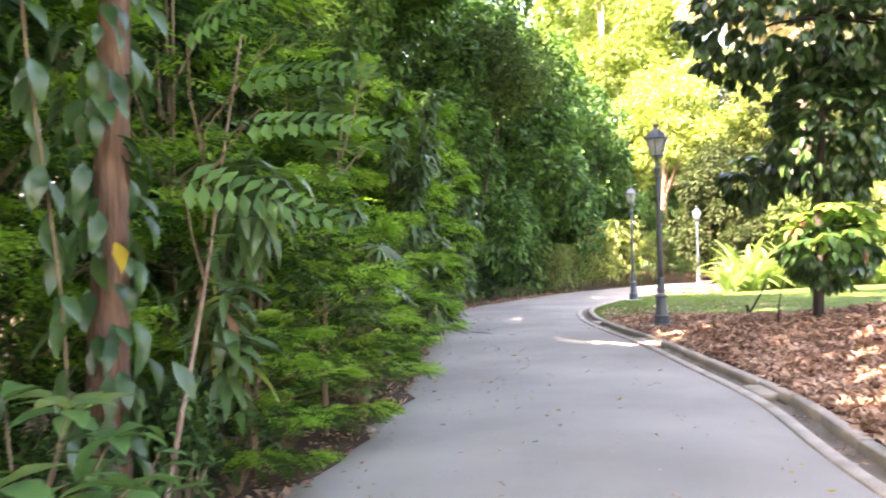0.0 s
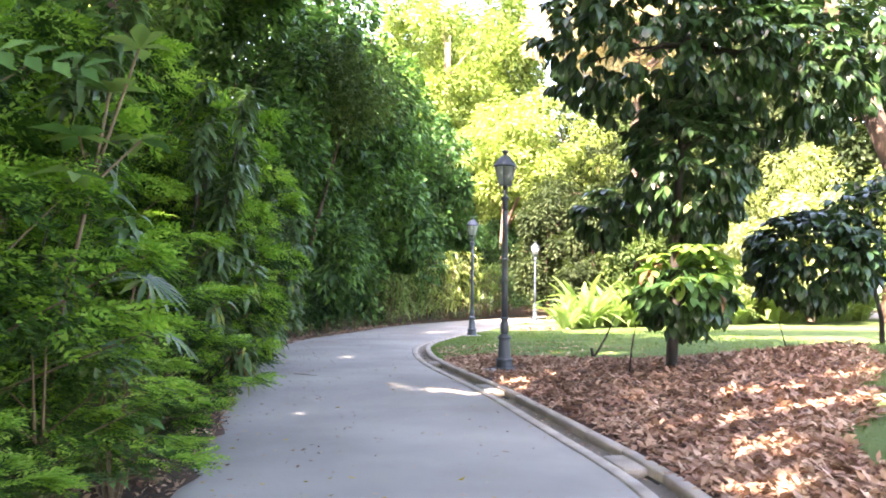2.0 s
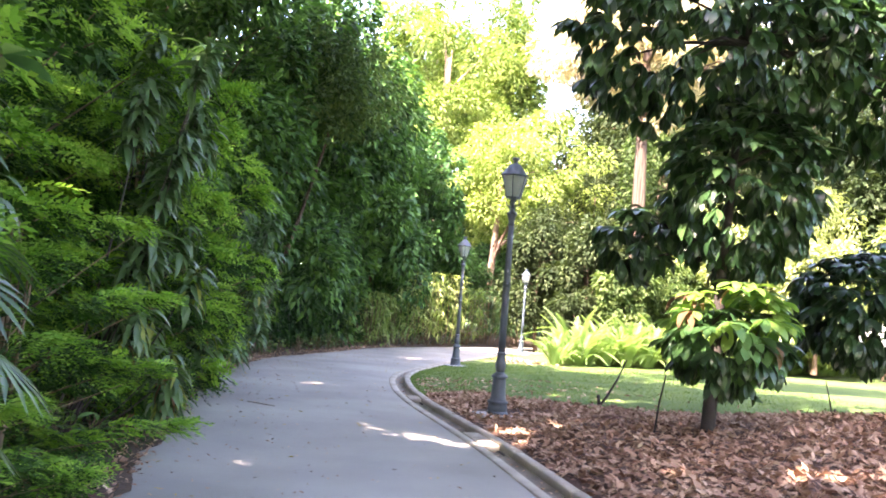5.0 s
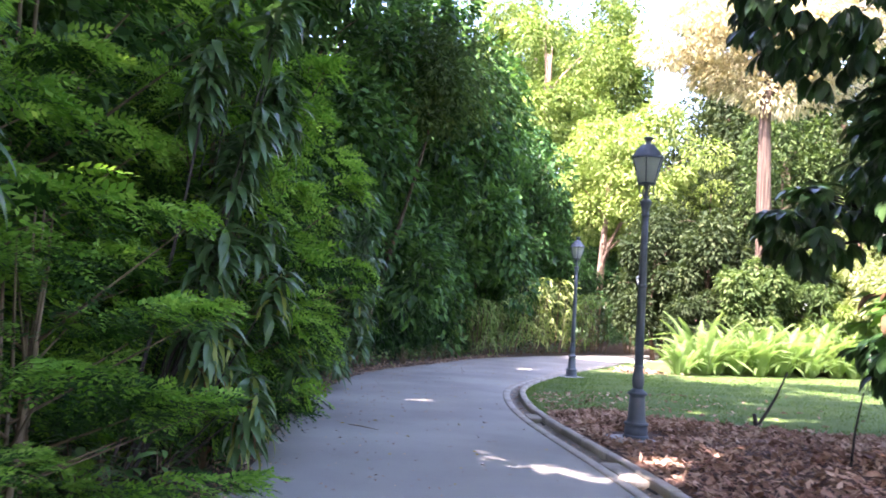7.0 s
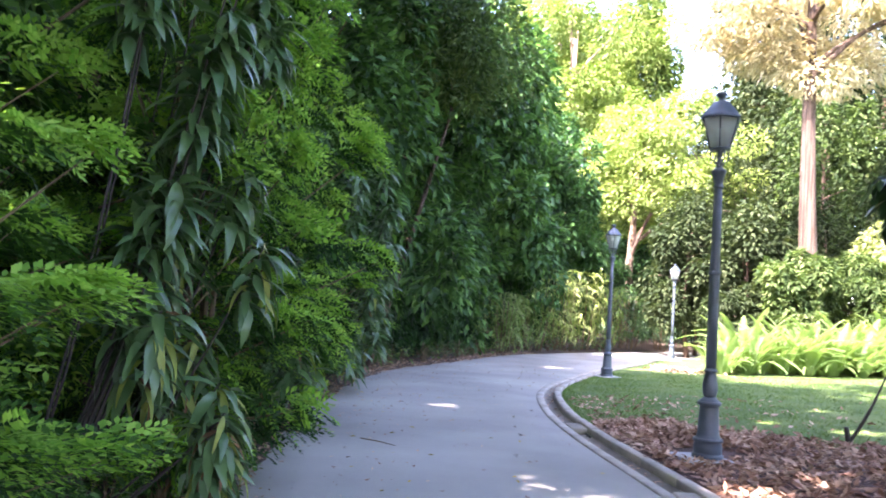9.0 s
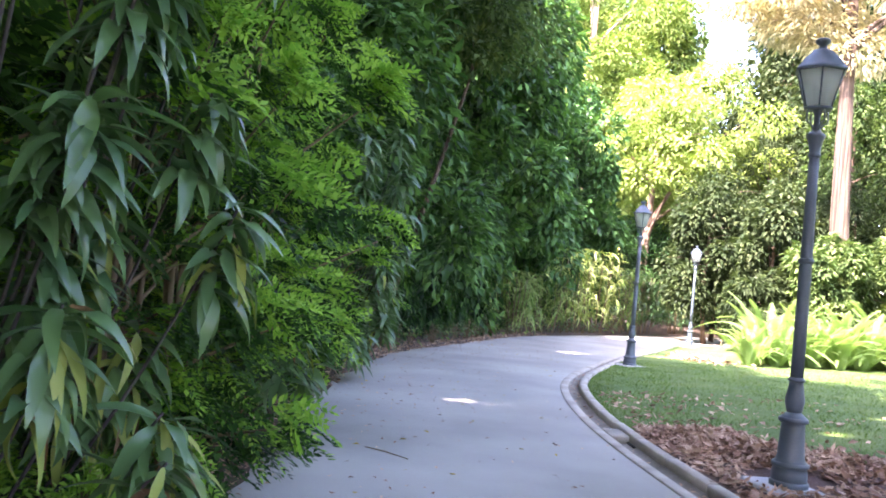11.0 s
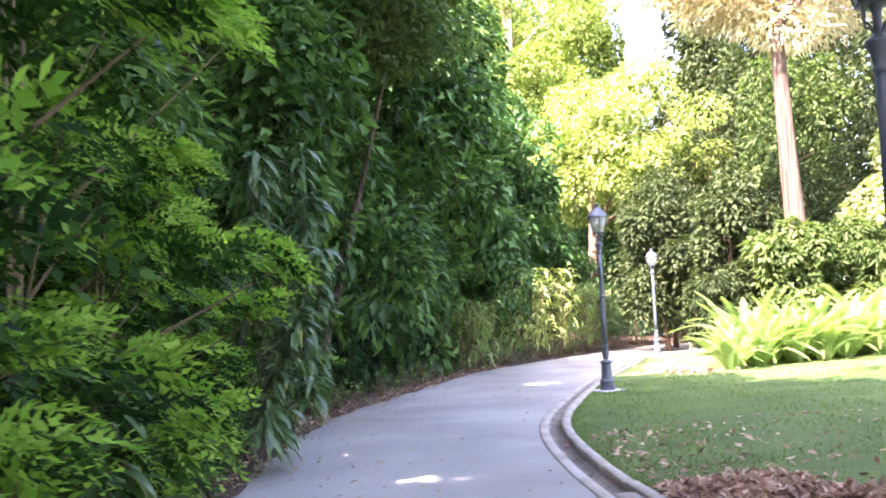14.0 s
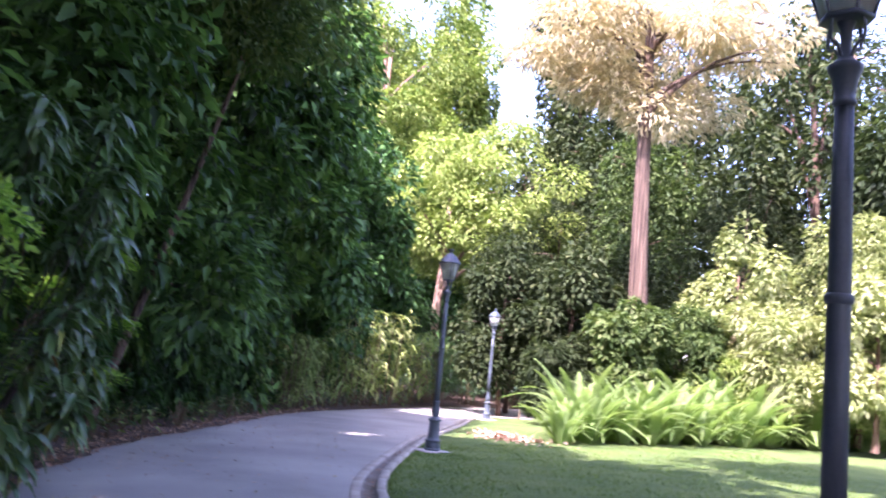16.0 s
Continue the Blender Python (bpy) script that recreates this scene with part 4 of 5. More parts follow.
put("stem", mesh("stem", *join(*stalks), M_TWIG), palm)

# bright strap-leaved clumps across the bend
r5 = np.random.default_rng(5)
for i, (x, y, h, m) in enumerate([(4.3, 45.0, 2.6, M_FERN), (5.5, 47.0, 3.4, M_LIME), (6.8, 48.9, 3.6, M_LIME), (8.2, 50.9, 3.0, M_FERN), (9.7, 52.9, 3.0, M_STRAP), (3.2, 42.8, 2.2, M_FERN), (11.5, 55.2, 3, M_STRAP), (13.5, 57.2, 3, M_STRAP)]):
    n = 520
    p0 = np.c_[r5.uniform(-0.9, 0.9, n), r5.uniform(-0.9, 0.9, n), h * r5.uniform(0.1, 1.0, n) ** 0.8]
    az = r5.uniform(0, 6.28, n)
    d = np.c_[np.cos(az), np.sin(az), r5.uniform(-0.1, 1.2, n)]
    ob = new("cane_clump")
    ob.location = (float(x_left(y)) - 0.75, y, -0.08)
    cl_ = [tube(np.array([[a * 0.5, b * 0.5, 0], [a * 0.8, b * 0.8, h * 0.5], [a, b, h * 0.9]]), [0.02, 0.016, 0.01], 4) for a, b in r5.uniform(-0.8, 0.8, (14, 2))]
    for cv in cl_:
        put("cane", mesh("cane", *cv, M_TWIG), ob)
    put("foliage", mesh("foliage", *scatter([blade(0.75, 0.075, 4, 1.6, 0.2, 0.4), blade(0.65, 0.07, 4, 2.2, 0.2, 0.4)], p0, d, np.tile([0, 0, 1.0], (n, 1)) + r5.normal(size=(n, 3)) * 0.2, r5.uniform(0.7, 1.2, n)), m), ob)
    tagged(ob, "bright strappy cane clump along the path's bend", "plant", "strappy clumps at the bend")

# ---- low plants along the hedge foot ----
def low_plant(seed, n, size, mat, label):
    r = np.random.default_rng(seed)
    ob = new("ground_cover_plant")
    az = np.arange(n) * 2.39996 + r.uniform(-0.4, 0.4, n)
    rad, h = r.uniform(0.03, 0.22, n), r.uniform(0.08, 0.5, n)
    P = np.c_[np.cos(az) * rad, np.sin(az) * rad, h]
    D = np.c_[np.cos(az), np.sin(az), r.uniform(-0.3, 0.6, n)]
    put("foliage", mesh("foliage", *scatter([blade(1, 0.45, 3, d, 0.14, 0.45) for d in (0.5, 1.0)], P, D, np.tile([0, 0, 1.0], (n, 1)) + r.normal(size=(n, 3)) * 0.2, size * r.uniform(0.7, 1.2, n), seed), mat, True), ob)
    put("stem", mesh("stem", *join(*[tube([(0, 0, -0.05), tuple(q * [0.6, 0.6, 0.7]), tuple(q)], 0.004, 3) for q in P]), M_TWIG), ob)
    return tagged(ob, label, "plant", "low plants at the hedge foot")


lows = [low_plant(51, 20, 0.2, M_BIG, "low broad-leaved plant at the hedge foot"), low_plant(52, 26, 0.14, M_DARK, "low dark leafy plant at the hedge foot"),
        low_plant(53, 16, 0.24, M_FERN, "low bright broad-leaved plant at the hedge foot"), low_plant(54, 30, 0.16, M_STRAP, "low bluish leafy plant at the hedge foot")]
n_low = 0
y = 4.2
while y < 52:
    for row in range(2):
        m = turned(float(x_left(y)) - rng.uniform(0.15, 0.5) - 0.45 * row, y + rng.uniform(-0.2, 0.2), float(z_road(y)) + 0.06 + 0.03 * row, rng.uniform(0, 360), rng.uniform(0.7, 1.25))
        k = int(rng.integers(0, 4)) if row or rng.uniform() < 0.5 else (1, 3)[int(rng.integers(0, 2))]
        if n_low < 4:
            lows[n_low].matrix_basis = m
        else:
            copy_thing(lows[k], m)
        n_low += 1
    y += rng.uniform(0.45, 0.8)

# the broad-leaved shrub at the start of the path, with large leaves
BIGLEAF = [mesh("big_leaf", *blade(1, 0.42, 6, d, 0.14, 0.5, 0.01), M_BIG, True) for d in (0.4, 0.9, 1.3)]
BIGDRY = mesh("withered_leaf", *blade(1, 0.4, 6, 1.4, 0.25, 0.5, 0.02), M_WITHER, True)
BIGYEL = mesh("yellow_leaf", *blade(1, 0.42, 6, 1.0, 0.2, 0.5, 0.02), M_YELLOW, True)
BIGLIME = mesh("lime_leaf", *blade(1, 0.42, 6, 0.6, 0.14, 0.5, 0.01), M_FERN, True)


def leafy_thing(name, stem_pts, stem_r, spots, seed, size, label, category, meshes, bark=None):
    """Stems with single large leaves; spots are (place, way, spread) of leaf whorls."""
    r = np.random.default_rng(seed)
    ob = new(name)
    put("stem", mesh("stem", *join(*[tube(q, np.linspace(a, a * 0.5, len(q)), 6) for q, a in zip(stem_pts, stem_r)]), bark or M_TWIG, True), ob)
    for (x, y_, z), n, el in spots:
        a0 = r.uniform(0, 6)
        for k in range(n):
            az = a0 + k * 6.283 / n + r.uniform(-0.3, 0.3)
            e = el + r.uniform(-0.3, 0.3)
            lf = put("leaf", meshes[int(r.integers(0, len(meshes)))], ob)
            lf.matrix_basis = aim((x, y_, z), (math.cos(az) * math.cos(e), math.sin(az) * math.cos(e), math.sin(e)), r.uniform(-0.3, 0.3), size * r.uniform(0.7, 1.2))
    return tagged(ob, label, category)


def bush_spots(seed, n, c, rad, leaves=6, el=0.1):
    r = np.random.default_rng(seed)
    d = unit(r.normal(size=(n, 3)))
    q = d * (r.uniform(0.3, 1.0, (n, 1)) ** 0.5) * rad + c
    return [(tuple(s), leaves, el) for s in q]


sp = bush_spots(1, 16, (0, 0, 0.45), (0.45, 0.5, 0.35), 6, 0.3)
b1 = leafy_thing("broadleaf_shrub", [np.array([(0, 0, -0.1), (s[0][0] * 0.5, s[0][1] * 0.5, s[0][2] * 0.6), s[0]]) for s in sp], [0.008] * 16, sp, 61, 0.24, "low shrub with broad fresh green leaves beside the path", "shrub", BIGLEAF + [BIGLIME])
b1.matrix_basis = turned(-1.2, 6.75, 0.1, 30, 1.25)
sp = bush_spots(2, 12, (0, 0, 0.4), (0.35, 0.45, 0.3), 5, 0.1)
b2 = leafy_thing("broadleaf_shrub", [np.array([(0, 0, -0.1), (s[0][0] * 0.5, s[0][1] * 0.5, s[0][2] * 0.6), s[0]]) for s in sp], [0.008] * 12, sp, 62, 0.2, "low shrub with drooping broad leaves at the hedge foot", "shrub", BIGLEAF + [BIGLIME])
b2.location = (-0.6, 11.2, 0.08)

# climber-clad trunk and the thin pale sapling
climber = tree("climber_clad_tree", 71, (-1.45, 7.9, 0.1), (-1.35, 8.1, 7.0), (-1.4, 7.9, 8.2), (1.6, 1.6, 1.6), OVAL, 0.24, 900, M_BIG, "reddish brown tree trunk clad in large-leaved climber", r0=0.12, blobs=30, bark=M_BARK_TAN, n_limbs=5)
rr = np.random.default_rng(72)
CLIMB = [mesh("climber_leaf", *blade(1, 0.44, 6, d, 0.14, 0.42, 0.01), M_BIGDARK, True) for d in (0.5, 1.1)]
for k in range(230):
    az, z = rr.uniform(-3.0, 1.4), rr.uniform(0.3, 4.4)
    lf = put("climber_leaf", CLIMB[k % 2], climber)
    rad_ = 0.1 + rr.exponential(0.1)
    lf.matrix_basis = aim((math.cos(az) * rad_, math.sin(az) * rad_, z), (math.cos(az), math.sin(az), rr.uniform(-2.2, -0.2)), rr.uniform(-0.5, 0.5), rr.uniform(0.16, 0.28))
for x, y, zt in ((-1.75, 7.3, 4.2), (-1.5, 6.9, 3.8), (-2.1, 7.9, 4.4), (-1.9, 7.0, 4.0), (-1.65, 8.4, 4.0), (-2.3, 7.4, 4.2), (-1.35, 7.2, 3.2), (-2.0, 8.6, 4.0)):
    vine = new("hanging_vine")
    vine.location = (x, y, 0.1)
    tagged(vine, "hanging vine strand with dark pointed leaves", "vine", "vines on the path's first trees")
    sway = rr.uniform(-0.15, 0.15, 2)
    ts = np.linspace(0, 1, 9)
    line = np.c_[sway[0] * np.sin(ts * 5), sway[1] * np.sin(ts * 4 + 1), 0.05 + zt * ts]
    put("strand", mesh("strand", *tube(line, 0.009, 4), M_TWIG), vine)
    for k in range(26):
        t = (k + rr.uniform(0, 1)) / 26
        q = [float(np.interp(t, ts, line[:, a])) for a in range(3)]
        az = rr.uniform(0, 6.28)
        lf = put("leaf", CLIMB[k % 2], vine)
        lf.matrix_basis = aim(q, (math.cos(az) + 0.2, math.sin(az) - 0.3, rr.uniform(-2.0, -0.4)), rr.uniform(-0.4, 0.4), rr.uniform(0.16, 0.28))
lf = put("climber_leaf", BIGYEL, climber, "yellow withering leaf")
lf.matrix_basis = aim((0.22, -0.25, 1.55), (0.6, -0.6, -0.6), 0, 0.2)

PINN = mesh("compound_leaf", *pinnate(), M_BIG, True)
sap = new("sapling")
sap.location = (-1.12, 8.0, 0.1)
tagged(sap, "thin pale sapling stem with long compound leaves", "sapling")
put("stem", mesh("stem", *tube([(0, -0.1, 0), (0.03, 0.1, 0.5), (0.06, 0.3, 1.0), (0.08, 0.5, 1.5), (0.1, 0.75, 2.2), (0.15, 1.0, 3.0)], np.linspace(0.018, 0.007, 6), 6), M_BARK_PALE, True), sap)
for k in range(16):
    z = 1.3 + k * 0.13
    az = k * 2.4
    lf = put("compound_leaf", PINN, sap)
    lf.matrix_basis = aim((0.08 + 0.03 * (z - 1.5), 0.45 + 0.33 * (z - 1.5), z), (math.cos(az) * 0.8 + 0.5, math.sin(az) * 0.7, 0.25), rr.uniform(-0.3, 0.3), rr.uniform(0.7, 1.05))
LONG_PINN = mesh("long_compound_leaf", *pinnate(0.78, 12, 0.16, 0.075, 0.35), M_BIG, True)
for k, (x, y, z, dx, dy, dz) in enumerate([(0.62, -0.42, 2.12, 1, -0.15, 0.05), (0.5, -0.1, 2.42, 1, -0.3, 0.1), (0.4, -0.7, 1.82, 1, -0.1, -0.2), (0.3, -0.35, 2.62, 0.8, -0.6, 0.2)]):
    put("branch", mesh("branch", *tube([(0.07, 0.42, z - 0.5), (0.3 * x, 0.3 + 0.3 * y, z - 0.2), (x, y, z)], [0.008, 0.007, 0.005], 4), M_TWIG), sap)
    put("compound_leaf", LONG_PINN, sap).matrix_basis = aim((x, y, z), (dx, dy, dz), 0.75 + 0.12 * k, 1.0)
sp = [((-0.02, 0.1, 2.9), 8, 0.4), ((0.15, 0.35, 2.6), 7, 0.1), ((-0.1, -0.3, 2.5), 7, 0.0), ((0.2, 0.0, 3.2), 7, 0.5), ((0.0, -0.7, 2.2), 6, 0.0)]
b3 = leafy_thing("young_tree", [np.array([(-0.4, 0, 0), (-0.3, 0, 1.2), (-0.1, 0.0, 2.2), s[0]]) for s in sp], [0.02] * 5, sp, 63, 0.3, "young tree with large pale green leaves leaning over the path", "tree", [BIGLIME, BIGLEAF[0], BIGLIME])
b3.location = (-0.75, 11.4, 0.1)

# ---- the large-leaved tree in the mulch bed, and its slimmer neighbour ----
WHORL_D = (0.5, 0.9, 1.3)
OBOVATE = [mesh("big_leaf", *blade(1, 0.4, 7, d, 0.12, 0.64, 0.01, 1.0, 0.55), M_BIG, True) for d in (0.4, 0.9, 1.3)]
OBOVATE_SUNLIT = [mesh("sunlit_leaf", *blade(1, 0.42, 7, d, 0.12, 0.64, 0.01, 1.0, 0.55), M_BIGSUN, True) for d in (0.4, 0.8)]


def big_leaf_tree(name, seed, base, lobes, trunk_pts, trunk_r, label, single):
    """Trunk with drooping whorls of large leaves in several lobes; the first lobes' leaves are single."""
    r = np.random.default_rng(seed)
    ob = new(name)
    ob.location = base
    b = np.array(base)
    parts = [tube(np.array(trunk_pts, float), np.linspace(trunk_r, trunk_r * 0.35, len(trunk_pts)), 9)]
    P, D = [], []
    for k, (c, rad, n) in enumerate(lobes):
        c, rad = np.array(c, float) - b, np.array(rad, float)
        tp = np.array(trunk_pts, float)
        near = tp[np.argmin(np.abs(tp[:, 2] - max(0.3, c[2] - 0.4)))]
        for m_ in range(4):
            e = c + unit(r.normal(size=3)) * rad * 0.7
            parts.append(tube(np.array([near, (near + e) / 2 + [0, 0, 0.1], e]), [trunk_r * 0.4, trunk_r * 0.25, 0.008], 5))
        d = unit(r.normal(size=(n, 3)))
        q = c + d * rad * (r.uniform(0.35, 1.0, (n, 1)) ** 0.4)
        for j in range(n):
            a0 = r.uniform(0, 6.28)
            for i in range(7):
                az = a0 + i * 0.9
                out = np.array([math.cos(az), math.sin(az), 0]) * 0.8 + d[j] * [0.7, 0.7, 0.1] + [0, 0, r.uniform(-0.3, 0.15) - 0.85 * max(0.0, 0.45 - d[j][2])]
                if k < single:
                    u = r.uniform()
                    # upward leaves of the low lobe take the colour painted as sunlit
                    me = BIGDRY if u < (0.2 if d[j][0] < 0 and d[j][2] > 0.3 else 0.01) else OBOVATE_SUNLIT[int(r.integers(0, 2))] if d[j][2] > 0.0 and u < 0.8 else OBOVATE[int(r.integers(0, 3))]
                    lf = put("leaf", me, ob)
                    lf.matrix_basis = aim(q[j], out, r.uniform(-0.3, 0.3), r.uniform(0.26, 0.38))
                else:
                    P.append(q[j])
                    D.append(out)
    put("trunk", mesh("trunk", *join(*parts), M_DARKWOOD, True), ob)
    if P:
        P, D = np.array(P), np.array(D)
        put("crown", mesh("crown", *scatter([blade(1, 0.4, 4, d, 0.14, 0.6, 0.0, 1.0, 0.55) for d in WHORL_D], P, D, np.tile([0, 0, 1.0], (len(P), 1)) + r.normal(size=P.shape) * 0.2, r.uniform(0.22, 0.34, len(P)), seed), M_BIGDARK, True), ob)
    return tagged(ob, label, "tree")


G = 1.1
T1 = np.array((5.63, 16.7, float(z_ground(5.63, 16.7)) + 0.03))


def round_tree(base, lobes):
    """Lobes given from the tree's foot, in its own scale, as places in the plan."""
    return [(np.array(c) * G + base, np.array(rad) * G, n) for c, rad, n in lobes]


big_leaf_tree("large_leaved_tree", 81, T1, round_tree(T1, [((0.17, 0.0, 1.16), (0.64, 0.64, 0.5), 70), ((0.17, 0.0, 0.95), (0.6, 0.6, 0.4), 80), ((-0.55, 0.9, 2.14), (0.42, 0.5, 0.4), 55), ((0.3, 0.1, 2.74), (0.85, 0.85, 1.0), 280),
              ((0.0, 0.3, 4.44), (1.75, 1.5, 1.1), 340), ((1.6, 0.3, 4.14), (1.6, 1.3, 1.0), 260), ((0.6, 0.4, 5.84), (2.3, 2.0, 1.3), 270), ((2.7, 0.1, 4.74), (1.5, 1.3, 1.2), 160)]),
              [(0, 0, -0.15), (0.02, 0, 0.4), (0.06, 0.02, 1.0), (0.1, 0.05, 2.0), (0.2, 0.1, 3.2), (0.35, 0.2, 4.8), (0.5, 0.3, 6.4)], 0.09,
              "drooping large-leaved tree in leaf mulch, lower leaves coloured as sunlit", 1)
T2 = np.array((10.1, 18.4, float(z_ground(10.1, 18.4))))
big_leaf_tree("large_leaved_tree", 82, T2, round_tree(T2, [((-1.2, -0.1, 1.4), (0.95, 0.95, 0.75), 250), ((0.1, 0.1, 2.05), (0.9, 0.9, 0.8), 110)]),
              [(0, 0, -0.25), (0.0, 0, 0.5), (-0.1, 0.02, 1.0), (-0.2, 0.05, 1.8), (-0.3, 0.1, 2.6)], 0.05, "slim large-leaved tree with drooping dark leaves on the lawn", 0)

# cut stubs and sticks on the lawn
stub = new("cut_stump")
stub.location = (5.737, 20.785, float(z_ground(5.737, 20.785)))
tagged(stub, "dark forked cut stub with one long leaning shoot", "stump")
put("stem", mesh("stem", *tube([(0, 0, -0.1), (0.0, 0, 0.08), (-0.03, 0, 0.24)], [0.035, 0.032, 0.028], 7), M_DARKWOOD, True), stub)
put("shoot", mesh("shoot", *tube([(0, 0, 0.05), (0.12, 0, 0.22), (0.3, 0.05, 0.5), (0.45, 0.05, 0.85)], [0.024, 0.022, 0.017, 0.01], 6), M_DARKWOOD, True), stub)
copy_thing(stub, turned(8.45, 18.5, float(z_ground(8.45, 18.5)), 205, 0.66))
stick = new("stake")
stick.location = (5.1, 17.0, float(z_ground(5.1, 17.0)))
tagged(stick, "thin dark stake leaning in the mulch", "stake")
put("stem", mesh("stem", *tube([(0, 0, -0.1), (0.05, 0, 0.4), (0.12, 0, 0.75)], [0.014, 0.012, 0.008], 5), M_DARKWOOD, True), stick)

# ---- ferns ----
def frond(length, pairs, droop):
    """A fern frond: pointed pinnae on both sides of one bent midrib, all in one piece."""
    v, f = [], []
    for i in range(pairs + 1):
        t = i / pairs
        a = droop * t * t
        v.append((length * (t - 0.18 * a * t), 0, -length * 0.45 * a * t))
    for i in range(pairs):
        t = (i + 0.5) / pairs
        L = 0.1 * max(0.0, math.sin(min(1, t * 0.9 + 0.1) * math.pi)) ** 0.7 + 0.015
        x, _y, z = v[i]
        for s in (-1, 1):
            f.append((i, i + 1, len(v)) if s < 0 else (i + 1, i, len(v)))
            v.append((x + 0.35 * L, s * L, z - 0.03))
    return np.array(v), np.array(f)


FROND_MESHES = [mesh("frond", *frond(1.2, 40, d), M_FERN) for d in (0.5, 1.0, 1.5)]


def fern(seed):
    r = np.random.default_rng(seed)
    ob = new("fern")
    for k in range(26):
        az = k * 2.39996
        lf = put("frond", FROND_MESHES[k % 3], ob)
        lf.matrix_basis = aim((math.cos(az) * 0.1, math.sin(az) * 0.1, 0), (math.cos(az), math.sin(az), r.uniform(1.0, 4.2)), r.uniform(-0.3, 0.3), r.uniform(0.65, 1.2))
    return tagged(ob, "upright bright green fern clump at the lawn's edge", "fern", "ferns at the lawn's edge")


ferns = [fern(91), fern(92), fern(93)]
fr = np.random.default_rng(94)
nf = 0
for row, n_row in ((0.0, 17), (0.9, 17), (1.9, 16), (3.0, 15)):
    for i in range(n_row):
        t = (i + fr.uniform(-0.3, 0.3)) / (n_row - 1)
        x = 9.5 + 16.9 * t + 0.55 * row + fr.uniform(-0.2, 0.2)
        yy = 36.1 + 7.3 * max(t, 0.0) ** 0.9 + 0.9 * row + fr.uniform(-0.25, 0.25)
        m = turned(x, yy, float(z_ground(x, yy)), fr.uniform(0, 360), fr.uniform(0.95, 1.45))
        if nf < 3:
            ferns[nf].matrix_basis = m
        else:
            copy_thing(ferns[nf % 3], m)
        nf += 1

# dry fallen frond by the far lamp
dead = new("fallen_frond")
dead.location = (11.7, 45.6, -0.05)
tagged(dead, "pale dry fallen palm sheath leaning among ferns", "palm frond")
put("sheath", mesh("sheath", *blade(1.3, 0.2, 7, -0.3, 0.35, 0.35), M_SLAB, True), dead).matrix_basis = pose(0, 0, 0.35, 0, -42, 10)
put("stalk", mesh("stalk", *tube([(0, 0, 0), (0.02, 0, 0.2), (0.05, 0.01, 0.4)], [0.03, 0.028, 0.02], 6), M_TWIG), dead)

# ---- litter, grass ----
lr = np.random.default_rng(101)
CURL = [(np.array([(0, 0, 0), (0.45, -w, h), (1, 0, t_), (0.5, w, h * 0.6)]), np.array([(0, 1, 2), (0, 2, 3)])) for w, h, t_ in ((0.24, 0.12, -0.1), (0.2, 0.2, 0.15), (0.28, -0.12, 0.05), (0.16, 0.15, 0.25))]


def litter(name, x, y, z, size, mat, label, flat=0.35):
    n = len(x)
    az = lr.uniform(0, 6.28, n)
    D = np.c_[np.cos(az), np.sin(az), lr.normal(size=n) * flat]
    U = np.c_[lr.normal(size=(n, 2)) * flat * 1.3, np.ones(n)]
    ob = put(name, mesh(name, *scatter(CURL, np.c_[x, y, z], D, U, size * lr.uniform(0.5, 1.3, n), 5), mat))
    return tagged(ob, label, "fallen leaves", kind="stuff")


n = 36000
yy = lr.uniform(6, 22.6, n)
xo = x_out(yy)
xx = xo + (mulch_right(yy) + 0.25 - xo) * lr.uniform(0, 1, n)
near_ = lr.uniform(size=n) < np.clip((xx - xo) * 8, 0.15, 1)
xx, yy = xx[near_], yy[near_]
far_ = np.hypot(xx - 3.907, yy - 20.14) > 0.42
xx, yy = xx[far_], yy[far_]
litter("leaf_litter", xx, yy, z_ground(xx, yy) + 0.032 + lr.uniform(0, 0.03, len(xx)), 0.112, M_DRY, "thick brown dry leaf litter on the mulch bed")
n = 500
yy = lr.uniform(20.5, 26, n)
xx = x_out(yy) + 0.15 + lr.exponential(1.2, n)
litter("lawn_leaves", xx, yy, z_ground(xx, yy) + 0.03, 0.11, M_DRY, "scattered brown leaves on the lawn's edge")
n = 500
yy, xx = lr.normal(37.0, 0.8, n), lr.normal(8.3, 0.4, n)
xx = np.maximum(xx, x_out(yy) + 0.2)
litter("lawn_leaf_patch", xx, yy, z_ground(xx, yy) + 0.03, 0.16, M_DRY, "patch of reddish brown leaves on the lawn's tip")
n = 5200
yy = lr.uniform(4, 44, n)
xx = x_left(yy) + 0.18 - lr.exponential(0.4, n)
litter("verge_leaves", xx, yy, z_road(yy) + np.where(xx > x_left(yy) + 0.05, 0.02, 0.055), 0.075, M_DRY, "brown fallen leaves along the hedge foot")
n = 1300
yy = lr.uniform(5, 40, n)
t = np.where(lr.uniform(size=n) < 0.6, lr.beta(1, 3, n), lr.uniform(0, 1, n))
xx = x_left(yy) + (x_in(yy) - x_left(yy)) * t
litter("path_leaves", xx, yy, z_road(yy) + 0.028 - 0.12 * (t - 0.5) ** 2 + 0.008, 0.05, M_DRY, "small scattered dry leaves on the asphalt", 0.12)
n = 160
yy = lr.uniform(5, 36, n)
xx = x_left(yy) + (x_in(yy) - x_left(yy)) * lr.uniform(0.03, 0.97, n)
litter("pale_path_leaves", xx, yy, z_road(yy) + 0.026, 0.06, M_YELLOW, "pale yellow leaves lying on the asphalt", 0.1)
n = 420
yy = lr.uniform(6, 34, n)
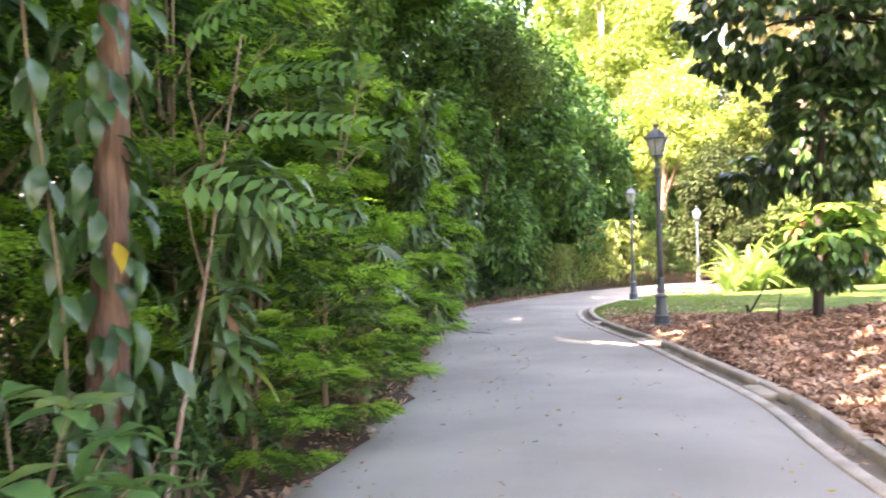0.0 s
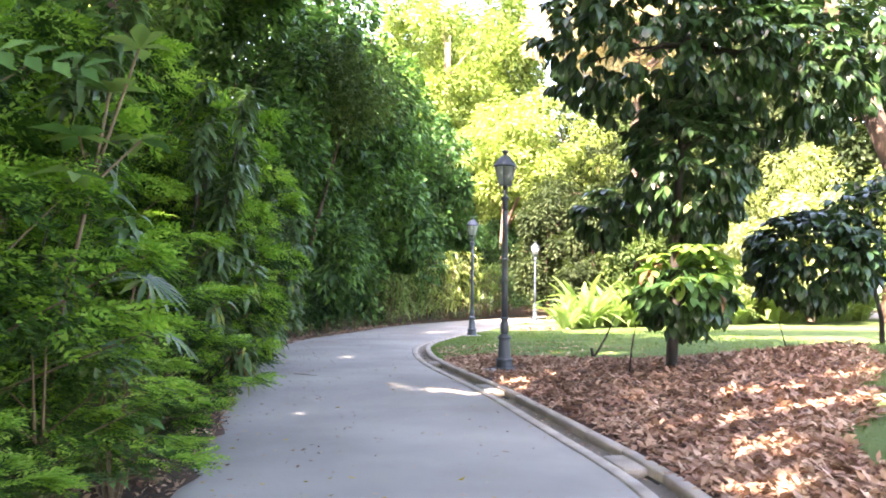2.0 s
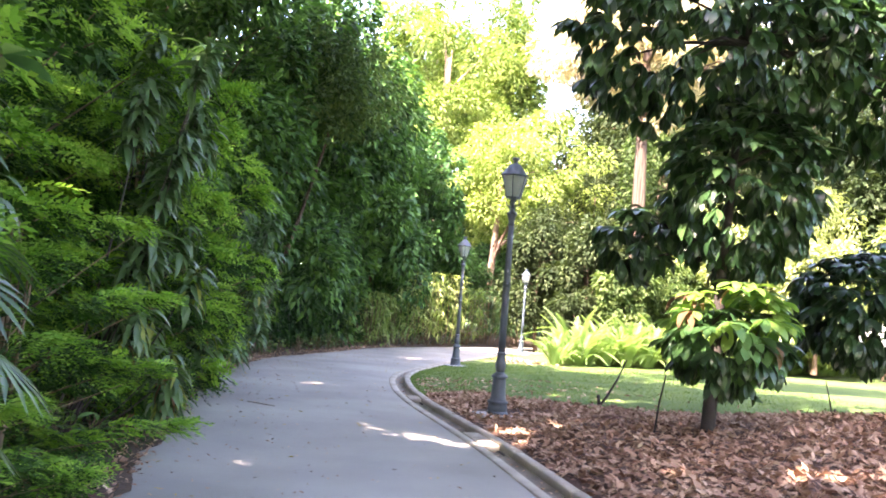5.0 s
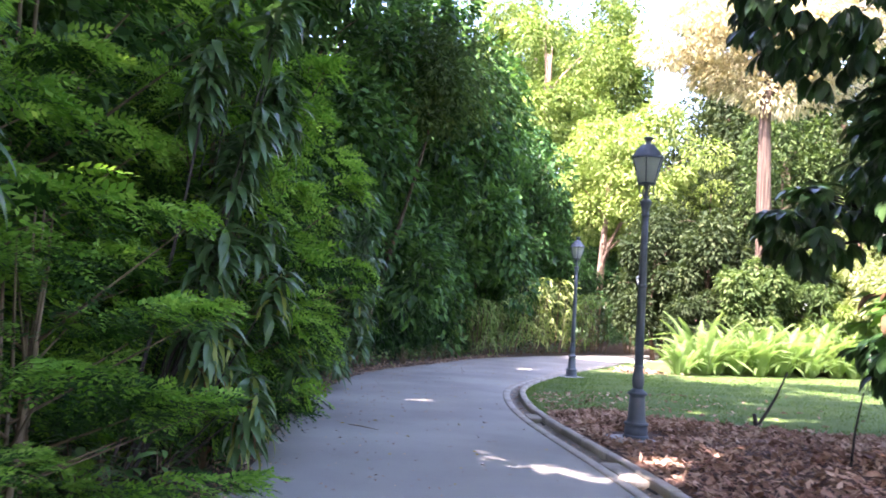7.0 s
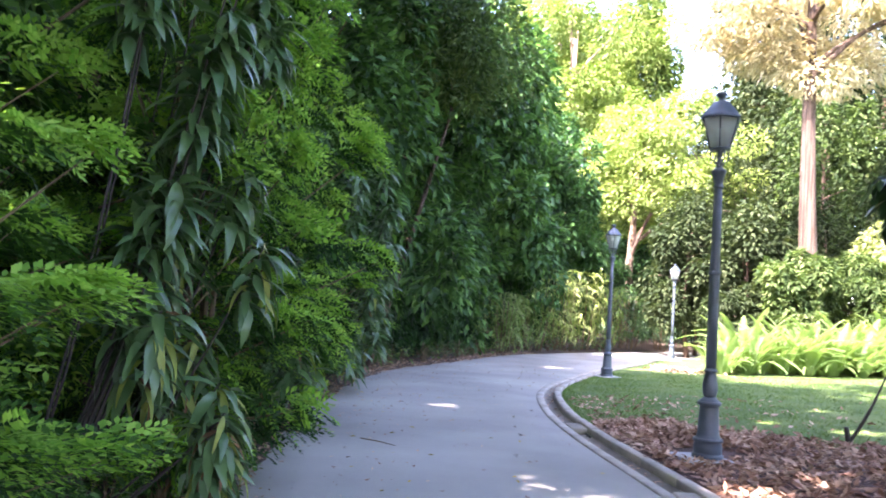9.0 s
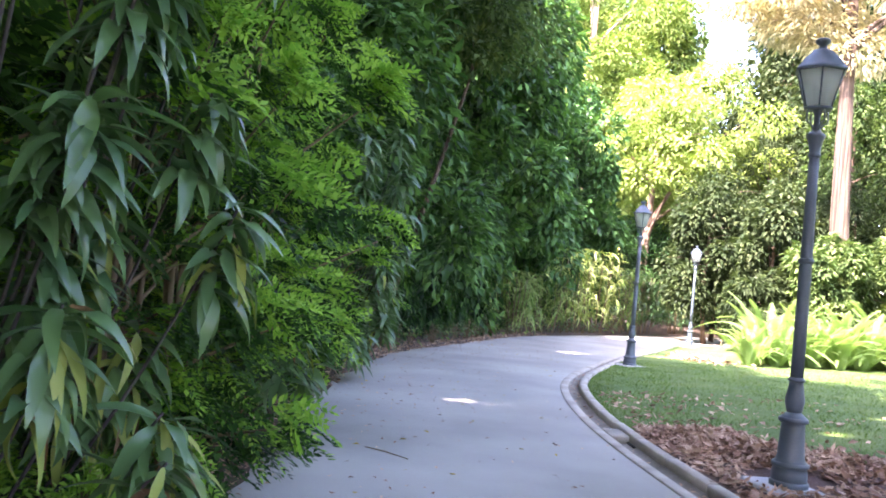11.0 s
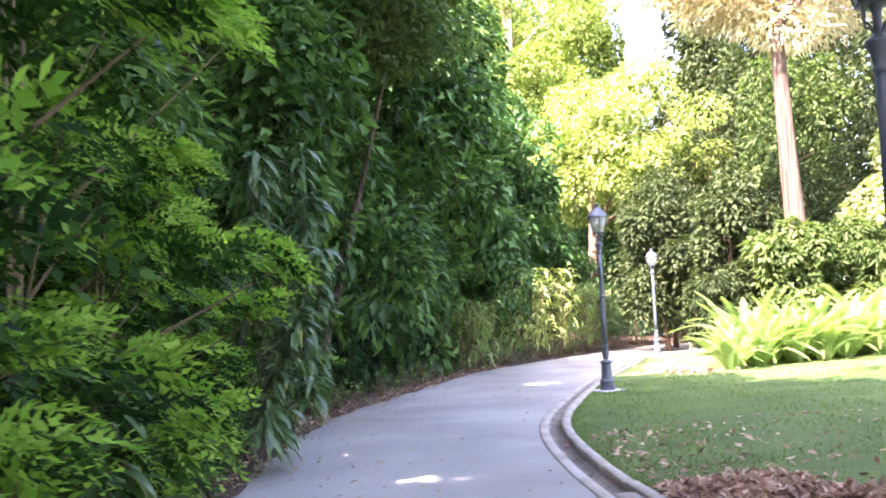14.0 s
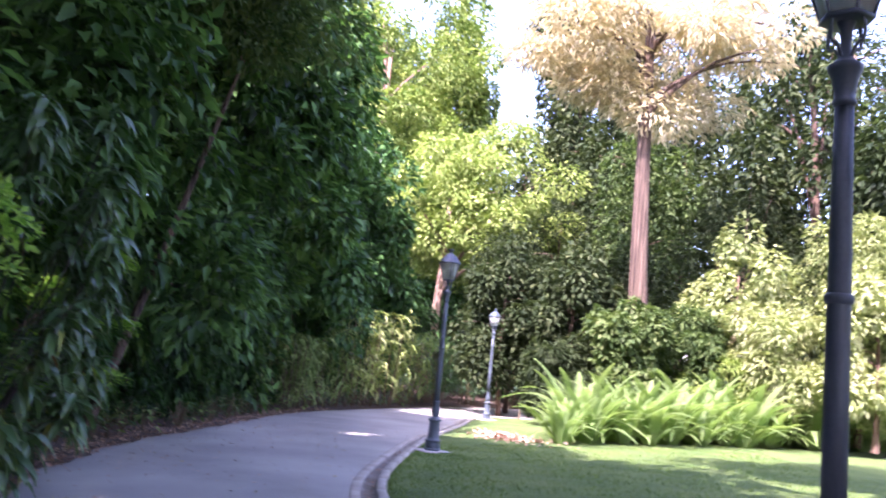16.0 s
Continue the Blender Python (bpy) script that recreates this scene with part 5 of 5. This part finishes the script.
xx = x_in(yy) + stretch(yy) * lr.uniform(0.15, 0.4, n)
litter("gutter_leaves", xx, yy, z_road(yy) - 0.035, 0.06, M_DRY, "dead leaves lying in the gutter", 0.2)

n = 90000
yy = lr.uniform(9, 44, n)
xx = x_out(yy) + 0.03 + 9.5 * lr.uniform(0, 1, n) ** 1.4
s = ~in_mulch(xx, yy) & ((yy < 35 + 0.44 * np.maximum(0, xx - 8.7)))
xx, yy = xx[s], yy[s]
n = len(xx)
az = lr.uniform(0, 6.28, n)
tv, tf = np.array([(0, -0.12, 0), (0, 0.12, 0), (1.0, 0, -0.15)]), np.array([(0, 1, 2)])
gob = put("grass", mesh("grass", *scatter([(tv, tf)], np.c_[xx, yy, z_ground(xx, yy) - 0.004], np.c_[np.cos(az) * 0.7, np.sin(az) * 0.7, np.full(n, 1.0)], np.c_[-np.cos(az), -np.sin(az), np.ones(n)], lr.uniform(0.03, 0.065, n)), M_GRASSBLADE))
tagged(gob, "short green grass blades of the lawn", "grass", kind="stuff")

# a fallen twig on the asphalt, and the drain's concrete bridge with its inlet
twig = put("twig", mesh("twig", *tube([(0, 0, 0), (0.2, -0.15, 0.006), (0.42, -0.36, 0.004)], [0.006, 0.006, 0.003], 5), M_TWIG))
twig.location = (0.05, 20.3, 0.022)
tagged(twig, "thin fallen twig on the asphalt", "twig")


def drain_bridge(y, w):
    k, z = float(stretch(y)), float(z_road(y))
    ob = new("drain_bridge")
    ob.matrix_basis = Matrix.Translation((float(x_in(y)), y, z)) @ Matrix.Rotation(math.atan2(-(float(x_in(y + 0.4)) - float(x_in(y - 0.4))), 0.8), 4, "Z")
    put("slab", mesh("slab", *box(0.125, 0.57, -w / 2, w / 2, -0.06, 0.03, 0.015), M_CONC), ob)
    # a solid block; the shadow inside the inlet is its dark colour
    put("inlet", mesh("inlet", *box(0.3, 0.4, -w / 2 - 0.3, -w / 2 - 0.01, -0.06, -0.028, 0.006), M_DRAIN), ob, "drain inlet, its shadow painted dark")
    tagged(ob, "worn concrete slab bridging the gutter with drain inlet", "drain cover", "gutter slabs")


for y, w in ((8.2, 0.7), (12.6, 0.6), (18.0, 1.0), (22.4, 0.5)):
    drain_bridge(y, w)
